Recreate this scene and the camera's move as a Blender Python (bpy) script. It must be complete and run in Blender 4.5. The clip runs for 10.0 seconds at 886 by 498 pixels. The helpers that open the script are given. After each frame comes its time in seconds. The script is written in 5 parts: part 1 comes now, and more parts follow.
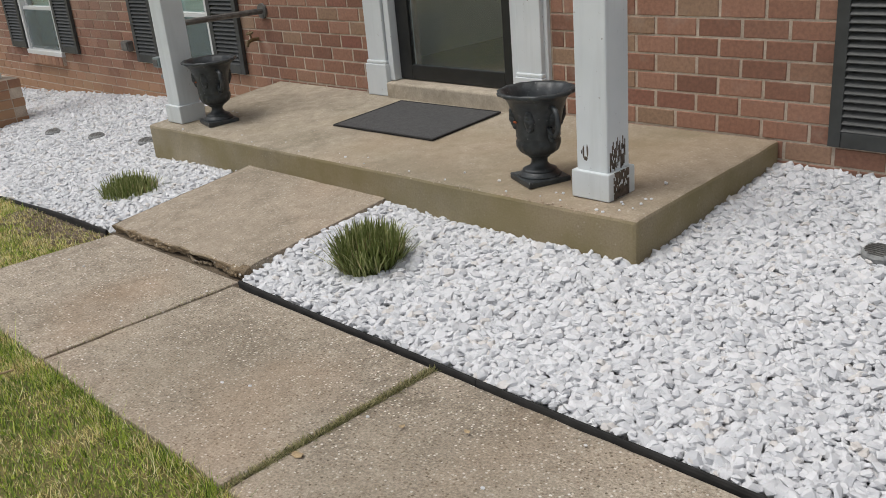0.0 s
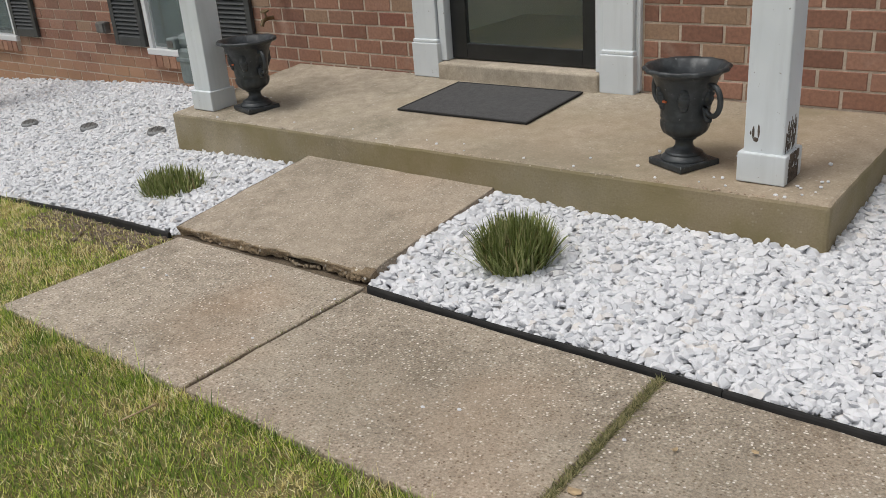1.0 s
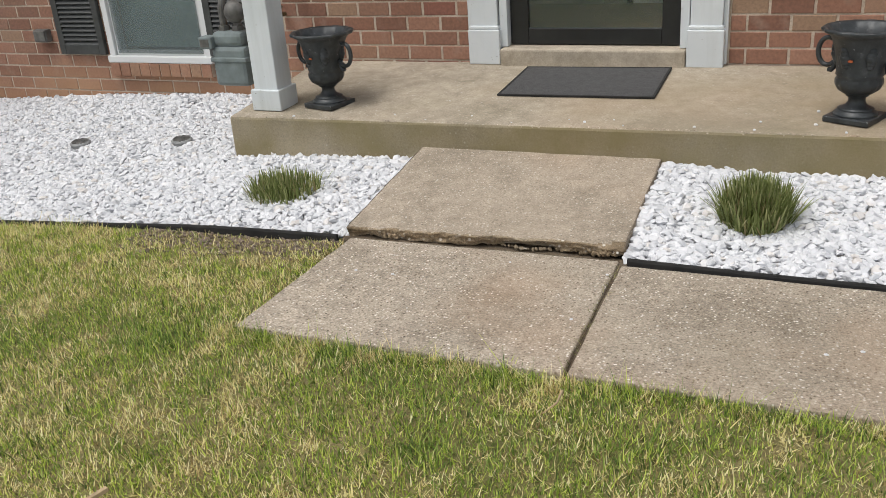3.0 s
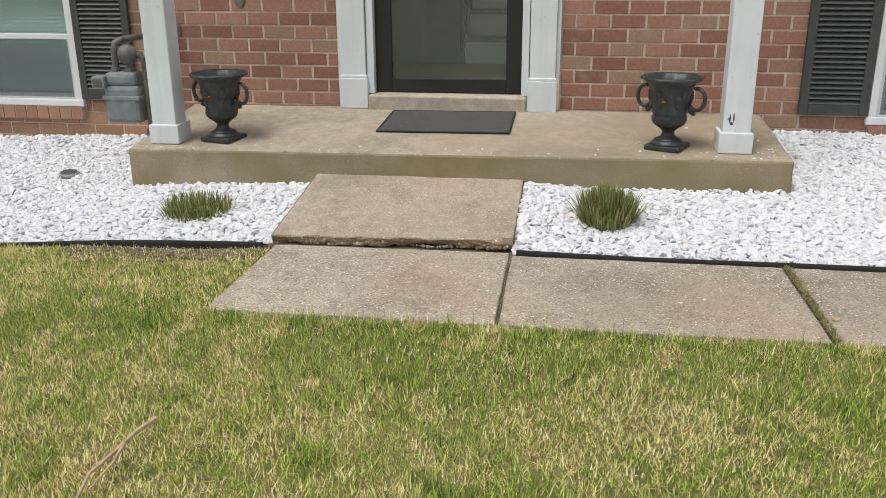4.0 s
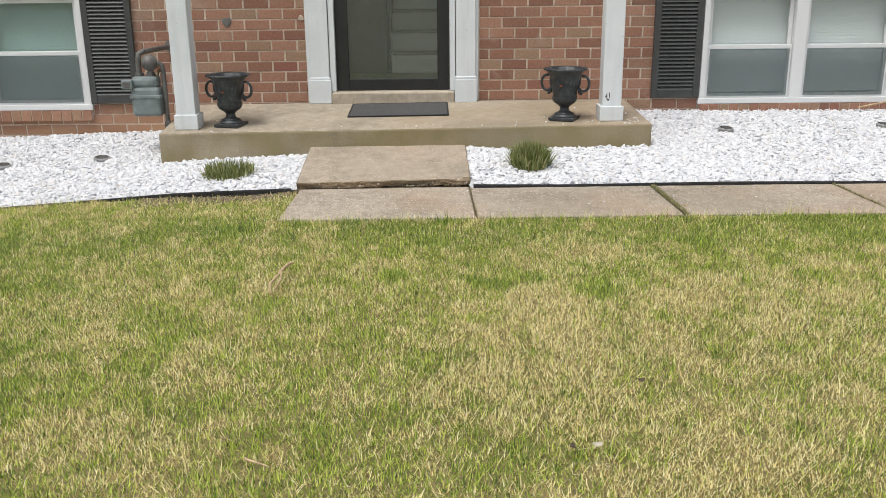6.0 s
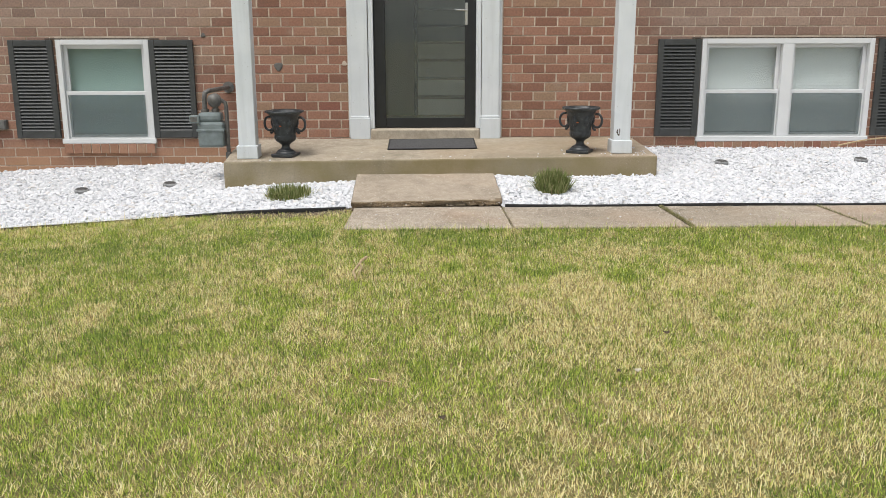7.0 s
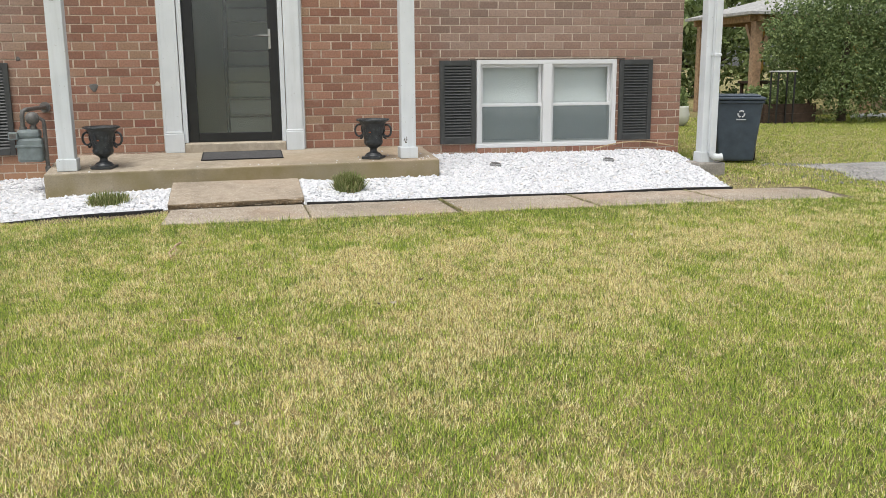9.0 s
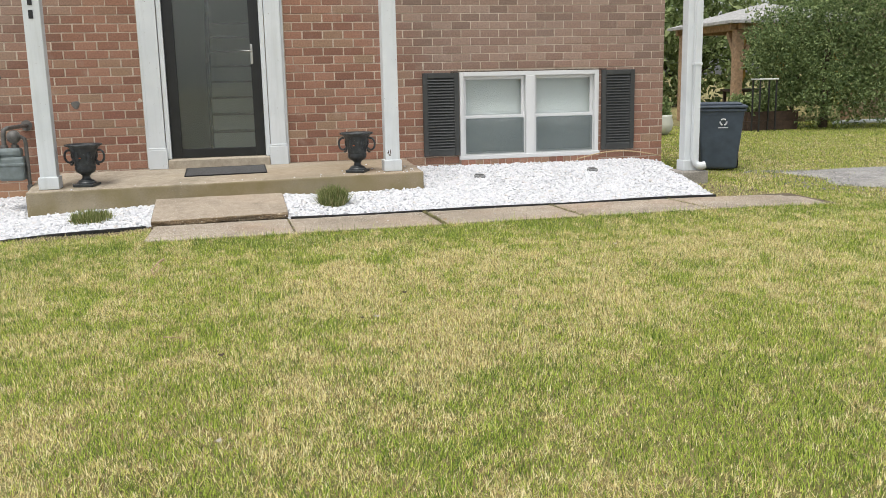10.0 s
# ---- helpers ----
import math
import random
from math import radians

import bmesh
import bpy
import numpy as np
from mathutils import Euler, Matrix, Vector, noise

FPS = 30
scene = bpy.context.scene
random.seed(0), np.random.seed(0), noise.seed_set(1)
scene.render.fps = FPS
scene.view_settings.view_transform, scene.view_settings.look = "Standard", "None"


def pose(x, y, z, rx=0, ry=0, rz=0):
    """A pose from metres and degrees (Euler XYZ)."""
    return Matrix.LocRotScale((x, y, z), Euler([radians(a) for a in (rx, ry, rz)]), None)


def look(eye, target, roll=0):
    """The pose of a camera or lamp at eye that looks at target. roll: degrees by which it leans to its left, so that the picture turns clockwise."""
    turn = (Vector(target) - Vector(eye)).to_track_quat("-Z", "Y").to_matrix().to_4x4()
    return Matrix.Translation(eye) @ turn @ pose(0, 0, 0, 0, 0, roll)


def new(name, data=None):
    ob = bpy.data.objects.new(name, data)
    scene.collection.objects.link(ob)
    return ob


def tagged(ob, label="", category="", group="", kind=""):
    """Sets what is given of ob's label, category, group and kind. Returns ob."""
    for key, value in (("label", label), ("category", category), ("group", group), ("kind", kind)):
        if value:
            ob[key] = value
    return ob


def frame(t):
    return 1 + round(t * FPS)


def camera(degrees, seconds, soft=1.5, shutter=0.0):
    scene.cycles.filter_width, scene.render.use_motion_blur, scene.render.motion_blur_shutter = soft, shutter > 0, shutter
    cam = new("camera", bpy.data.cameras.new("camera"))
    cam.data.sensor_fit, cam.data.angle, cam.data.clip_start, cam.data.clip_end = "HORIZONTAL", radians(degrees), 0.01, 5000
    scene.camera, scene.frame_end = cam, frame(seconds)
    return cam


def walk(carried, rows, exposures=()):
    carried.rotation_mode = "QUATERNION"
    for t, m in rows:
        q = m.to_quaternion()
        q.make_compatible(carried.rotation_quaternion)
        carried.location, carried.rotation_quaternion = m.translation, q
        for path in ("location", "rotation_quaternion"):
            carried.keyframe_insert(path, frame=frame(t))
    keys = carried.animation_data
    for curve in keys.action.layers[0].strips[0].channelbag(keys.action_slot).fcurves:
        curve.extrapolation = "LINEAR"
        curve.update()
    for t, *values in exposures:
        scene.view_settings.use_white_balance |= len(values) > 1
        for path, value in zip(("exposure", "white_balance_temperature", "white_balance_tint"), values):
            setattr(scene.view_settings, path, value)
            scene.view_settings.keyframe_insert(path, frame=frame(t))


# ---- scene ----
cam = camera(53.0, 10.0, soft=0.6)
PATH = [
    (0, (3.461, -3.472, 1.327), (2.107, -2.191, 0.602), -5.1),
    (0.5, (3.014, -3.682, 1.324), (1.873, -2.211, 0.593), -3.1),
    (1, (2.574, -3.826, 1.313), (1.393, -2.409, 0.538), -4.5),
    (1.5, (2.142, -3.96, 1.311), (1.104, -2.446, 0.516), -2.6),
    (2, (1.761, -4.159, 1.293), (0.998, -2.485, 0.509), -2.5),
    (2.3, (1.56, -4.284, 1.288), (0.759, -2.613, 0.536), -5.7),
    (2.5, (1.369, -4.35, 1.281), (0.505, -2.715, 0.517), -7.1),
    (2.7, (1.252, -4.45, 1.293), (0.422, -2.806, 0.512), -6.0),
    (3.8, (0.865, -5.276, 1.296), (0.462, -3.442, 0.608), -1.3),
    (4, (0.81, -5.454, 1.276), (0.521, -3.587, 0.621), -0.3),
    (4.5, (0.666, -5.895, 1.275), (0.516, -4.029, 0.572), 0.8),
    (5, (0.615, -6.34, 1.272), (0.508, -4.451, 0.625), 0.5),
    (5.2, (0.557, -6.523, 1.243), (0.496, -4.612, 0.656), 0.3),
    (6.3, (0.268, -7.502, 1.236), (0.318, -5.588, 0.659), -0.4),
    (6.5, (0.205, -7.682, 1.185), (0.291, -5.755, 0.655), -0.1),
    (7, (0.017, -8.077, 1.173), (0.051, -6.131, 0.711), -0.1),
    (7.5, (-0.01, -8.53, 1.115), (-0.036, -6.575, 0.695), -1.6),
    (8, (-0.05, -8.886, 1.1), (-0.048, -6.92, 0.733), -1.3),
    (8.5, (0.029, -9.111, 1.113), (0.087, -7.148, 0.733), -1.5),
    (8.7, (0.105, -9.208, 1.106), (0.323, -7.258, 0.718), -0.6),
    (8.9, (0.157, -9.18, 1.095), (0.492, -7.249, 0.696), -0.6),
    (9, (0.161, -9.141, 1.1), (0.568, -7.224, 0.698), -0.4),
    (9.5, (0.198, -9.077, 1.094), (0.784, -7.215, 0.657), -0.5),
    (10, (0.188, -9.143, 1.101), (0.622, -7.227, 0.725), -1.2),
]
EXPOSURES = [(0.0, -0.03), (2.5, 0.18), (4.5, 0.34), (6.5, 0.43), (8.0, 0.46), (10.0, 0.51)]
walk(cam, [(t, look(eye, target, roll)) for t, eye, target, roll in PATH], EXPOSURES)

# ---- world, sun and exposure ----
world = bpy.data.worlds.new("overcast_sky")
scene.world = world
world.use_nodes = True
wn, wl = world.node_tree.nodes, world.node_tree.links
wn.clear()
sky = wn.new("ShaderNodeTexSky")
sky.sky_type = "NISHITA"
sky.sun_disc = False
sky.sun_elevation = radians(68)
sky.sun_rotation = radians(217)
sky.dust_density = 3.0
soften = wn.new("ShaderNodeHueSaturation")
soften.inputs["Saturation"].default_value = 0.3
bg = wn.new("ShaderNodeBackground")
bg.inputs["Strength"].default_value = 0.13
wout = wn.new("ShaderNodeOutputWorld")
wl.new(sky.outputs[0], soften.inputs["Color"])
wl.new(soften.outputs[0], bg.inputs["Color"])
wl.new(bg.outputs[0], wout.inputs["Surface"])

sun = new("sun", bpy.data.lights.new("sun", "SUN"))
sun.data.energy = 1.5
sun.data.angle = radians(22)
sun.data.color = (1.0, 0.97, 0.92)
sun.matrix_world = look((-3.2, -4.2, 13), (0, 0, 0))


# ---- materials ----
def material(name, rough=0.6, metal=0.0):
    m = bpy.data.materials.new(name)
    m.use_nodes = True
    bsdf = m.node_tree.nodes["Principled BSDF"]
    bsdf.inputs["Roughness"].default_value = rough
    bsdf.inputs["Metallic"].default_value = metal
    return m, m.node_tree.nodes, m.node_tree.links, bsdf


def coords(n, l, kind="Object"):
    tc = n.new("ShaderNodeTexCoord")
    return tc.outputs[kind]


def noise_tex(n, l, vec, scale, detail=4.0, rough=0.55):
    t = n.new("ShaderNodeTexNoise")
    t.inputs["Scale"].default_value = scale
    t.inputs["Detail"].default_value = detail
    t.inputs["Roughness"].default_value = rough
    if vec is not None:
        l.new(vec, t.inputs["Vector"])
    return t.outputs["Fac"]


def ramp(n, l, fac, stops):
    r = n.new("ShaderNodeValToRGB")
    r.color_ramp.elements[0].position, r.color_ramp.elements[0].color = stops[0][0], (*stops[0][1], 1)
    r.color_ramp.elements[1].position, r.color_ramp.elements[1].color = stops[-1][0], (*stops[-1][1], 1)
    for p, c in stops[1:-1]:
        e = r.color_ramp.elements.new(p)
        e.color = (*c, 1)
    l.new(fac, r.inputs["Fac"])
    return r.outputs["Color"]


def mix(n, l, fac, a, b, mode="MIX"):
    m = n.new("ShaderNodeMix")
    m.data_type, m.blend_type = "RGBA", mode
    for sock, v in ((m.inputs[0], fac), (m.inputs[6], a), (m.inputs[7], b)):
        if isinstance(v, (int, float)):
            sock.default_value = v
        elif isinstance(v, tuple):
            sock.default_value = (*v, 1)
        else:
            l.new(v, sock)
    return m.outputs[2]


def bump(n, l, bsdf, height, strength=0.4, dist=0.004):
    b = n.new("ShaderNodeBump")
    b.inputs["Strength"].default_value = strength
    b.inputs["Distance"].default_value = dist
    l.new(height, b.inputs["Height"])
    l.new(b.outputs[0], bsdf.inputs["Normal"])


def arith(n, l, op, a, b=None):
    m = n.new("ShaderNodeMath")
    m.operation = op
    for sock, v in zip(m.inputs, (a, b)):
        if v is None:
            continue
        if isinstance(v, (int, float)):
            sock.default_value = v
        else:
            l.new(v, sock)
    return m.outputs[0]


def plain(name, col, rough=0.6, metal=0.0, vary=0.12, scale=9.0, relief=0.15):
    """A painted or moulded surface with faint mottling and relief."""
    m, n, l, b = material(name, rough, metal)
    v = coords(n, l)
    f = noise_tex(n, l, v, scale, 5)
    dark = tuple(c * (1 - vary * 2) for c in col)
    light = tuple(min(1, c * (1 + vary)) for c in col)
    l.new(ramp(n, l, f, [(0.25, dark), (0.75, light)]), b.inputs["Base Color"])
    bump(n, l, b, noise_tex(n, l, v, scale * 18, 3), relief, 0.002)
    return m


def worn_iron():
    """Black cast iron with a dusty grey bloom and pale chips in its paint."""
    m, n, l, b = material("cast_iron_black", 0.42, 0.1)
    v = coords(n, l)
    base = ramp(n, l, noise_tex(n, l, v, 22, 5), [(0.3, (0.018, 0.021, 0.023)), (0.55, (0.038, 0.043, 0.046)), (0.75, (0.085, 0.092, 0.095))])
    chip = ramp(n, l, noise_tex(n, l, v, 48, 4, 0.65), [(0.655, (0, 0, 0)), (0.69, (0.75, 0.75, 0.75))])
    base = mix(n, l, chip, base, (0.26, 0.27, 0.265))
    l.new(base, b.inputs["Base Color"])
    bump(n, l, b, noise_tex(n, l, v, 160, 3), 0.5, 0.002)
    return m


def brick_material():
    m, n, l, b = material("red_brick", 0.88)
    info, geo = n.new("ShaderNodeObjectInfo"), n.new("ShaderNodeNewGeometry")
    pick = arith(n, l, "FRACT", arith(n, l, "ADD", info.outputs["Random"], geo.outputs["Random Per Island"]))
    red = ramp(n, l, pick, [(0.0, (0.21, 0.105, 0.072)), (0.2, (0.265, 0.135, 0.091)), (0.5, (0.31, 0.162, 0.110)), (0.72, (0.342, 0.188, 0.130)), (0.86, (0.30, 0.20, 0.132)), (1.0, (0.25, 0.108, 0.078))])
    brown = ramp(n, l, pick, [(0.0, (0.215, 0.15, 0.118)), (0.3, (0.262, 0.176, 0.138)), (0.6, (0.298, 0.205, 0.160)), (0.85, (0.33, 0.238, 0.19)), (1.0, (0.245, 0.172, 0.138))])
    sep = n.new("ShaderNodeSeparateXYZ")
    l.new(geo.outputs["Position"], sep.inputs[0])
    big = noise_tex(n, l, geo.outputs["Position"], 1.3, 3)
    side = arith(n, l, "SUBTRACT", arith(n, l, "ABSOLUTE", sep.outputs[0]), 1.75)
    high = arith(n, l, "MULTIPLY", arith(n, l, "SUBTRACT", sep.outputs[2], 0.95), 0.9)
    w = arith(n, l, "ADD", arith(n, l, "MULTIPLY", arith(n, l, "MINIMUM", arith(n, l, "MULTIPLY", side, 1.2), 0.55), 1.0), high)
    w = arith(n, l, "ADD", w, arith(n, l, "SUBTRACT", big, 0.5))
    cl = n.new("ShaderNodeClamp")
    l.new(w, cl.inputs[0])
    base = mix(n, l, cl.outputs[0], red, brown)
    fine = noise_tex(n, l, geo.outputs["Position"], 60, 5)
    base = mix(n, l, 0.7, base, ramp(n, l, fine, [(0.3, (0.35, 0.35, 0.35)), (0.7, (0.62, 0.6, 0.58))]), "OVERLAY")
    stain = noise_tex(n, l, geo.outputs["Position"], 7, 4)
    base = mix(n, l, arith(n, l, "MULTIPLY", ramp(n, l, stain, [(0.58, (0, 0, 0)), (0.72, (1, 1, 1))]), 0.28), base, (0.42, 0.33, 0.27))
    low = arith(n, l, "ADD", arith(n, l, "MULTIPLY", arith(n, l, "SUBTRACT", 0.30, sep.outputs[2]), 3.0), arith(n, l, "MULTIPLY", arith(n, l, "SUBTRACT", big, 0.5), 2.0))
    leftward = arith(n, l, "MULTIPLY", arith(n, l, "SUBTRACT", -1.4, sep.outputs[0]), 2.0)
    splash = n.new("ShaderNodeClamp")
    l.new(arith(n, l, "MINIMUM", low, leftward), splash.inputs[0])
    base = mix(n, l, arith(n, l, "MULTIPLY", splash.outputs[0], 0.75), base, (0.40, 0.235, 0.13))
    l.new(base, b.inputs["Base Color"])
    bump(n, l, b, noise_tex(n, l, geo.outputs["Position"], 220, 4), 0.5, 0.003)
    return m


def concrete_material(name, tones, speck=0.0, speck_scale=90.0, grainy=0.9, tint=0.0, moss=0.0, dense=0.55, stain=(0.12, 0.10, 0.06), stain_amount=0.5, relief=0.8):
    m, n, l, b = material(name, 0.9)
    geo = n.new("ShaderNodeNewGeometry")
    p = geo.outputs["Position"]
    base = ramp(n, l, noise_tex(n, l, p, 2.2, 6, 0.62), [(0.34, tones[0]), (0.5, tones[1]), (0.67, tones[2])])
    grain = noise_tex(n, l, p, 130, 4, 0.7)
    base = mix(n, l, grainy, base, ramp(n, l, grain, [(0.3, (0.2, 0.2, 0.2)), (0.7, (0.78, 0.78, 0.78))]), "OVERLAY")
    blot = noise_tex(n, l, p, 14, 5, 0.65)
    base = mix(n, l, 0.6, base, ramp(n, l, blot, [(0.3, (0.33, 0.33, 0.32)), (0.7, (0.66, 0.66, 0.67))]), "OVERLAY")
    if speck:
        v = n.new("ShaderNodeTexVoronoi")
        v.inputs["Scale"].default_value = speck_scale
        l.new(p, v.inputs["Vector"])
        sepc = n.new("ShaderNodeSeparateColor")
        l.new(v.outputs["Color"], sepc.inputs[0])
        dot = ramp(n, l, v.outputs["Distance"], [(0.28, (1, 1, 1)), (0.46, (0, 0, 0))])
        rare = ramp(n, l, sepc.outputs[0], [(dense, (0, 0, 0)), (dense + 0.1, (1, 1, 1))])
        pebble = ramp(n, l, sepc.outputs[1], [(0.0, (0.10, 0.075, 0.05)), (0.3, (0.24, 0.185, 0.13)), (0.55, (0.46, 0.39, 0.30)), (0.8, (0.66, 0.6, 0.5)), (1.0, (0.85, 0.82, 0.76))])
        base = mix(n, l, arith(n, l, "MULTIPLY", arith(n, l, "MULTIPLY", dot, rare), speck), base, pebble)
    st = ramp(n, l, noise_tex(n, l, p, 1.1, 7, 0.68), [(0.48, (0, 0, 0)), (0.7, (1, 1, 1))])
    base = mix(n, l, arith(n, l, "MULTIPLY", st, stain_amount), base, stain)
    if moss:
        spot = n.new("ShaderNodeVectorMath")
        spot.operation = "DISTANCE"
        spot.inputs[1].default_value = (0.72, -1.02, 0.25)
        l.new(p, spot.inputs[0])
        damp = arith(n, l, "ADD", spot.outputs["Value"], arith(n, l, "MULTIPLY", arith(n, l, "SUBTRACT", noise_tex(n, l, p, 6.0, 5, 0.6), 0.5), 0.7))
        base = mix(n, l, ramp(n, l, damp, [(0.2, (0.42, 0.42, 0.42)), (0.34, (0, 0, 0))]), base, (0.2, 0.17, 0.115))
    warm = ramp(n, l, noise_tex(n, l, p, 0.9, 3, 0.5), [(0.5, (0, 0, 0)), (0.68, (1, 1, 1))])
    base = mix(n, l, arith(n, l, "MULTIPLY", warm, tint), base, (0.46, 0.31, 0.20))
    if moss:
        sep = n.new("ShaderNodeSeparateXYZ")
        l.new(geo.outputs["True Normal"], sep.inputs[0])
        upright = ramp(n, l, sep.outputs[2], [(0.35, (1, 1, 1)), (0.8, (0, 0, 0))])
        cover = ramp(n, l, noise_tex(n, l, p, 3.5, 5, 0.65), [(0.3, (0.25, 0.25, 0.25)), (0.62, (1, 1, 1))])
        base = mix(n, l, arith(n, l, "MULTIPLY", arith(n, l, "MULTIPLY", upright, cover), moss), base, (0.19, 0.155, 0.066))
    l.new(base, b.inputs["Base Color"])
    bump(n, l, b, grain, relief, 0.006)
    return m


# Glass mixed with a pale diffuse colour that stands in for reflected daylight.
def glass_material(name, tint, veil):
    m, n, l, b = material(name, 0.02)
    b.inputs["Base Color"].default_value = (*tint, 1)
    b.inputs["Transmission Weight"].default_value = 1.0
    b.inputs["IOR"].default_value = 1.45
    veil_bsdf = n.new("ShaderNodeBsdfDiffuse")
    l.new(ramp(n, l, noise_tex(n, l, coords(n, l), 3.0, 4), [(0.3, (0.42, 0.47, 0.45)), (0.7, (0.56, 0.60, 0.57))]), veil_bsdf.inputs["Color"])
    both = n.new("ShaderNodeMixShader")
    both.inputs[0].default_value = veil
    l.new(b.outputs[0], both.inputs[1])
    l.new(veil_bsdf.outputs[0], both.inputs[2])
    l.new(both.outputs[0], n["Material Output"].inputs["Surface"])
    return m


def grass_material(name, stops):
    m, n, l, b = material(name, 0.7)
    geo = n.new("ShaderNodeNewGeometry")
    col = ramp(n, l, geo.outputs["Random Per Island"], stops)
    l.new(col, b.inputs["Base Color"])
    thin = n.new("ShaderNodeBsdfTranslucent")
    l.new(col, thin.inputs["Color"])
    both = n.new("ShaderNodeMixShader")
    both.inputs[0].default_value = 0.4
    l.new(b.outputs[0], both.inputs[1])
    l.new(thin.outputs[0], both.inputs[2])
    l.new(both.outputs[0], n["Material Output"].inputs["Surface"])
    return m


def weathered_white():
    """White exterior paint with grey streaks and small chips."""
    m, n, l, b = material("white_paint", 0.5)
    geo = n.new("ShaderNodeNewGeometry")
    stretch = n.new("ShaderNodeMapping")
    stretch.inputs["Scale"].default_value = (14, 14, 1.2)
    l.new(geo.outputs["Position"], stretch.inputs["Vector"])
    streak = noise_tex(n, l, stretch.outputs[0], 1.0, 5, 0.6)
    base = ramp(n, l, noise_tex(n, l, geo.outputs["Position"], 4, 4), [(0.3, (0.60, 0.635, 0.65)), (0.7, (0.68, 0.71, 0.725))])
    base = mix(n, l, arith(n, l, "MULTIPLY", ramp(n, l, streak, [(0.52, (0, 0, 0)), (0.75, (1, 1, 1))]), 0.35), base, (0.42, 0.44, 0.43))
    chip = noise_tex(n, l, geo.outputs["Position"], 55, 3, 0.6)
    base = mix(n, l, ramp(n, l, chip, [(0.70, (0, 0, 0)), (0.73, (0.8, 0.8, 0.8))]), base, (0.24, 0.22, 0.19))
    l.new(base, b.inputs["Base Color"])
    bump(n, l, b, streak, 0.15, 0.002)
    return m


M = {}
M["brick"] = brick_material()
M["mortar"] = concrete_material("mortar", ((0.44, 0.36, 0.28), (0.515, 0.43, 0.345), (0.59, 0.51, 0.42)), grainy=0.35, stain=(0.42, 0.33, 0.25), stain_amount=0.4)
M["porch"] = concrete_material("porch_concrete", ((0.28, 0.24, 0.175), (0.375, 0.32, 0.245), (0.47, 0.405, 0.315)), speck=0.3, speck_scale=75, grainy=0.42, tint=0.22, moss=0.85, stain=(0.185, 0.158, 0.09), stain_amount=0.8, relief=0.3)
M["walk"] = concrete_material("aggregate_concrete", ((0.27, 0.225, 0.17), (0.385, 0.325, 0.255), (0.51, 0.435, 0.345)), speck=1.0, speck_scale=105, tint=0.42, dense=0.34, stain=(0.22, 0.18, 0.125), stain_amount=0.6)
M["slab"] = concrete_material("worn_slab_concrete", ((0.30, 0.25, 0.19), (0.375, 0.312, 0.24), (0.44, 0.37, 0.29)), speck=0.6, speck_scale=110, grainy=0.55, tint=0.3, dense=0.4, stain=(0.25, 0.20, 0.14), stain_amount=0.45)
M["step"] = concrete_material("step_concrete", ((0.34, 0.29, 0.215), (0.42, 0.36, 0.28), (0.49, 0.43, 0.34)), speck=0.15, grainy=0.25, relief=0.25, stain=(0.2, 0.16, 0.09), stain_amount=0.5)
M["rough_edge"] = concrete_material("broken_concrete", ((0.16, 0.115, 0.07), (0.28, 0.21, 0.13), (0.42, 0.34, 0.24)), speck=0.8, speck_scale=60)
M["plinth"] = concrete_material("grey_concrete", ((0.22, 0.21, 0.19), (0.3, 0.28, 0.25), (0.36, 0.34, 0.31)), speck=0.2)
M["soil"] = concrete_material("soil", ((0.09, 0.066, 0.042), (0.14, 0.105, 0.07), (0.2, 0.155, 0.105)), stain=(0.05, 0.04, 0.025))
M["asphalt"] = concrete_material("worn_asphalt", ((0.22, 0.215, 0.205), (0.31, 0.30, 0.285), (0.39, 0.38, 0.36)), speck=0.6, speck_scale=40, stain=(0.3, 0.27, 0.2))
M["white"] = weathered_white()
M["vinyl"] = plain("white_vinyl", (0.66, 0.67, 0.67), 0.35, vary=0.02, scale=4, relief=0.03)
M["black"] = plain("black_paint", (0.016, 0.017, 0.018), 0.35, vary=0.2)
M["shutter"] = plain("black_shutter_vinyl", (0.05, 0.053, 0.052), 0.5, vary=0.2, scale=14)
M["iron"] = worn_iron()
M["edging"] = plain("black_plastic", (0.02, 0.019, 0.018), 0.85, vary=0.35, scale=14)
M["rubber"] = plain("rubber_mat", (0.07, 0.069, 0.07), 0.8, vary=0.15, scale=40, relief=0.8)
M["meter"] = plain("meter_grey_paint", (0.18, 0.215, 0.215), 0.6, vary=0.22, scale=12)
M["pipe"] = plain("weathered_pipe", (0.16, 0.155, 0.145), 0.6, 0.3, vary=0.3, scale=20, relief=0.4)
M["brass"] = plain("dull_brass", (0.2, 0.15, 0.08), 0.5, 0.6, vary=0.3, scale=30)
M["chrome"] = plain("brushed_metal", (0.6, 0.6, 0.58), 0.3, 1.0, vary=0.05)
M["rot"] = plain("bare_rotten_wood", (0.13, 0.10, 0.078), 0.95, vary=0.4, scale=40, relief=0.9)
M["bin"] = plain("navy_plastic", (0.058, 0.08, 0.108), 0.45, vary=0.15)
M["bin_print"] = plain("white_print", (0.6, 0.62, 0.64), 0.6)
M["wood"] = plain("cedar", (0.44, 0.29, 0.175), 0.7, vary=0.25, scale=16, relief=0.4)
M["shingle"] = plain("grey_shingle", (0.42, 0.415, 0.40), 0.85, vary=0.2, scale=12, relief=0.5)
M["curtain"] = plain("ochre_curtain", (0.5, 0.3, 0.07), 0.9, vary=0.2)
M["dark_wood"] = plain("dark_brown_wood", (0.06, 0.035, 0.022), 0.7, vary=0.3, scale=20)
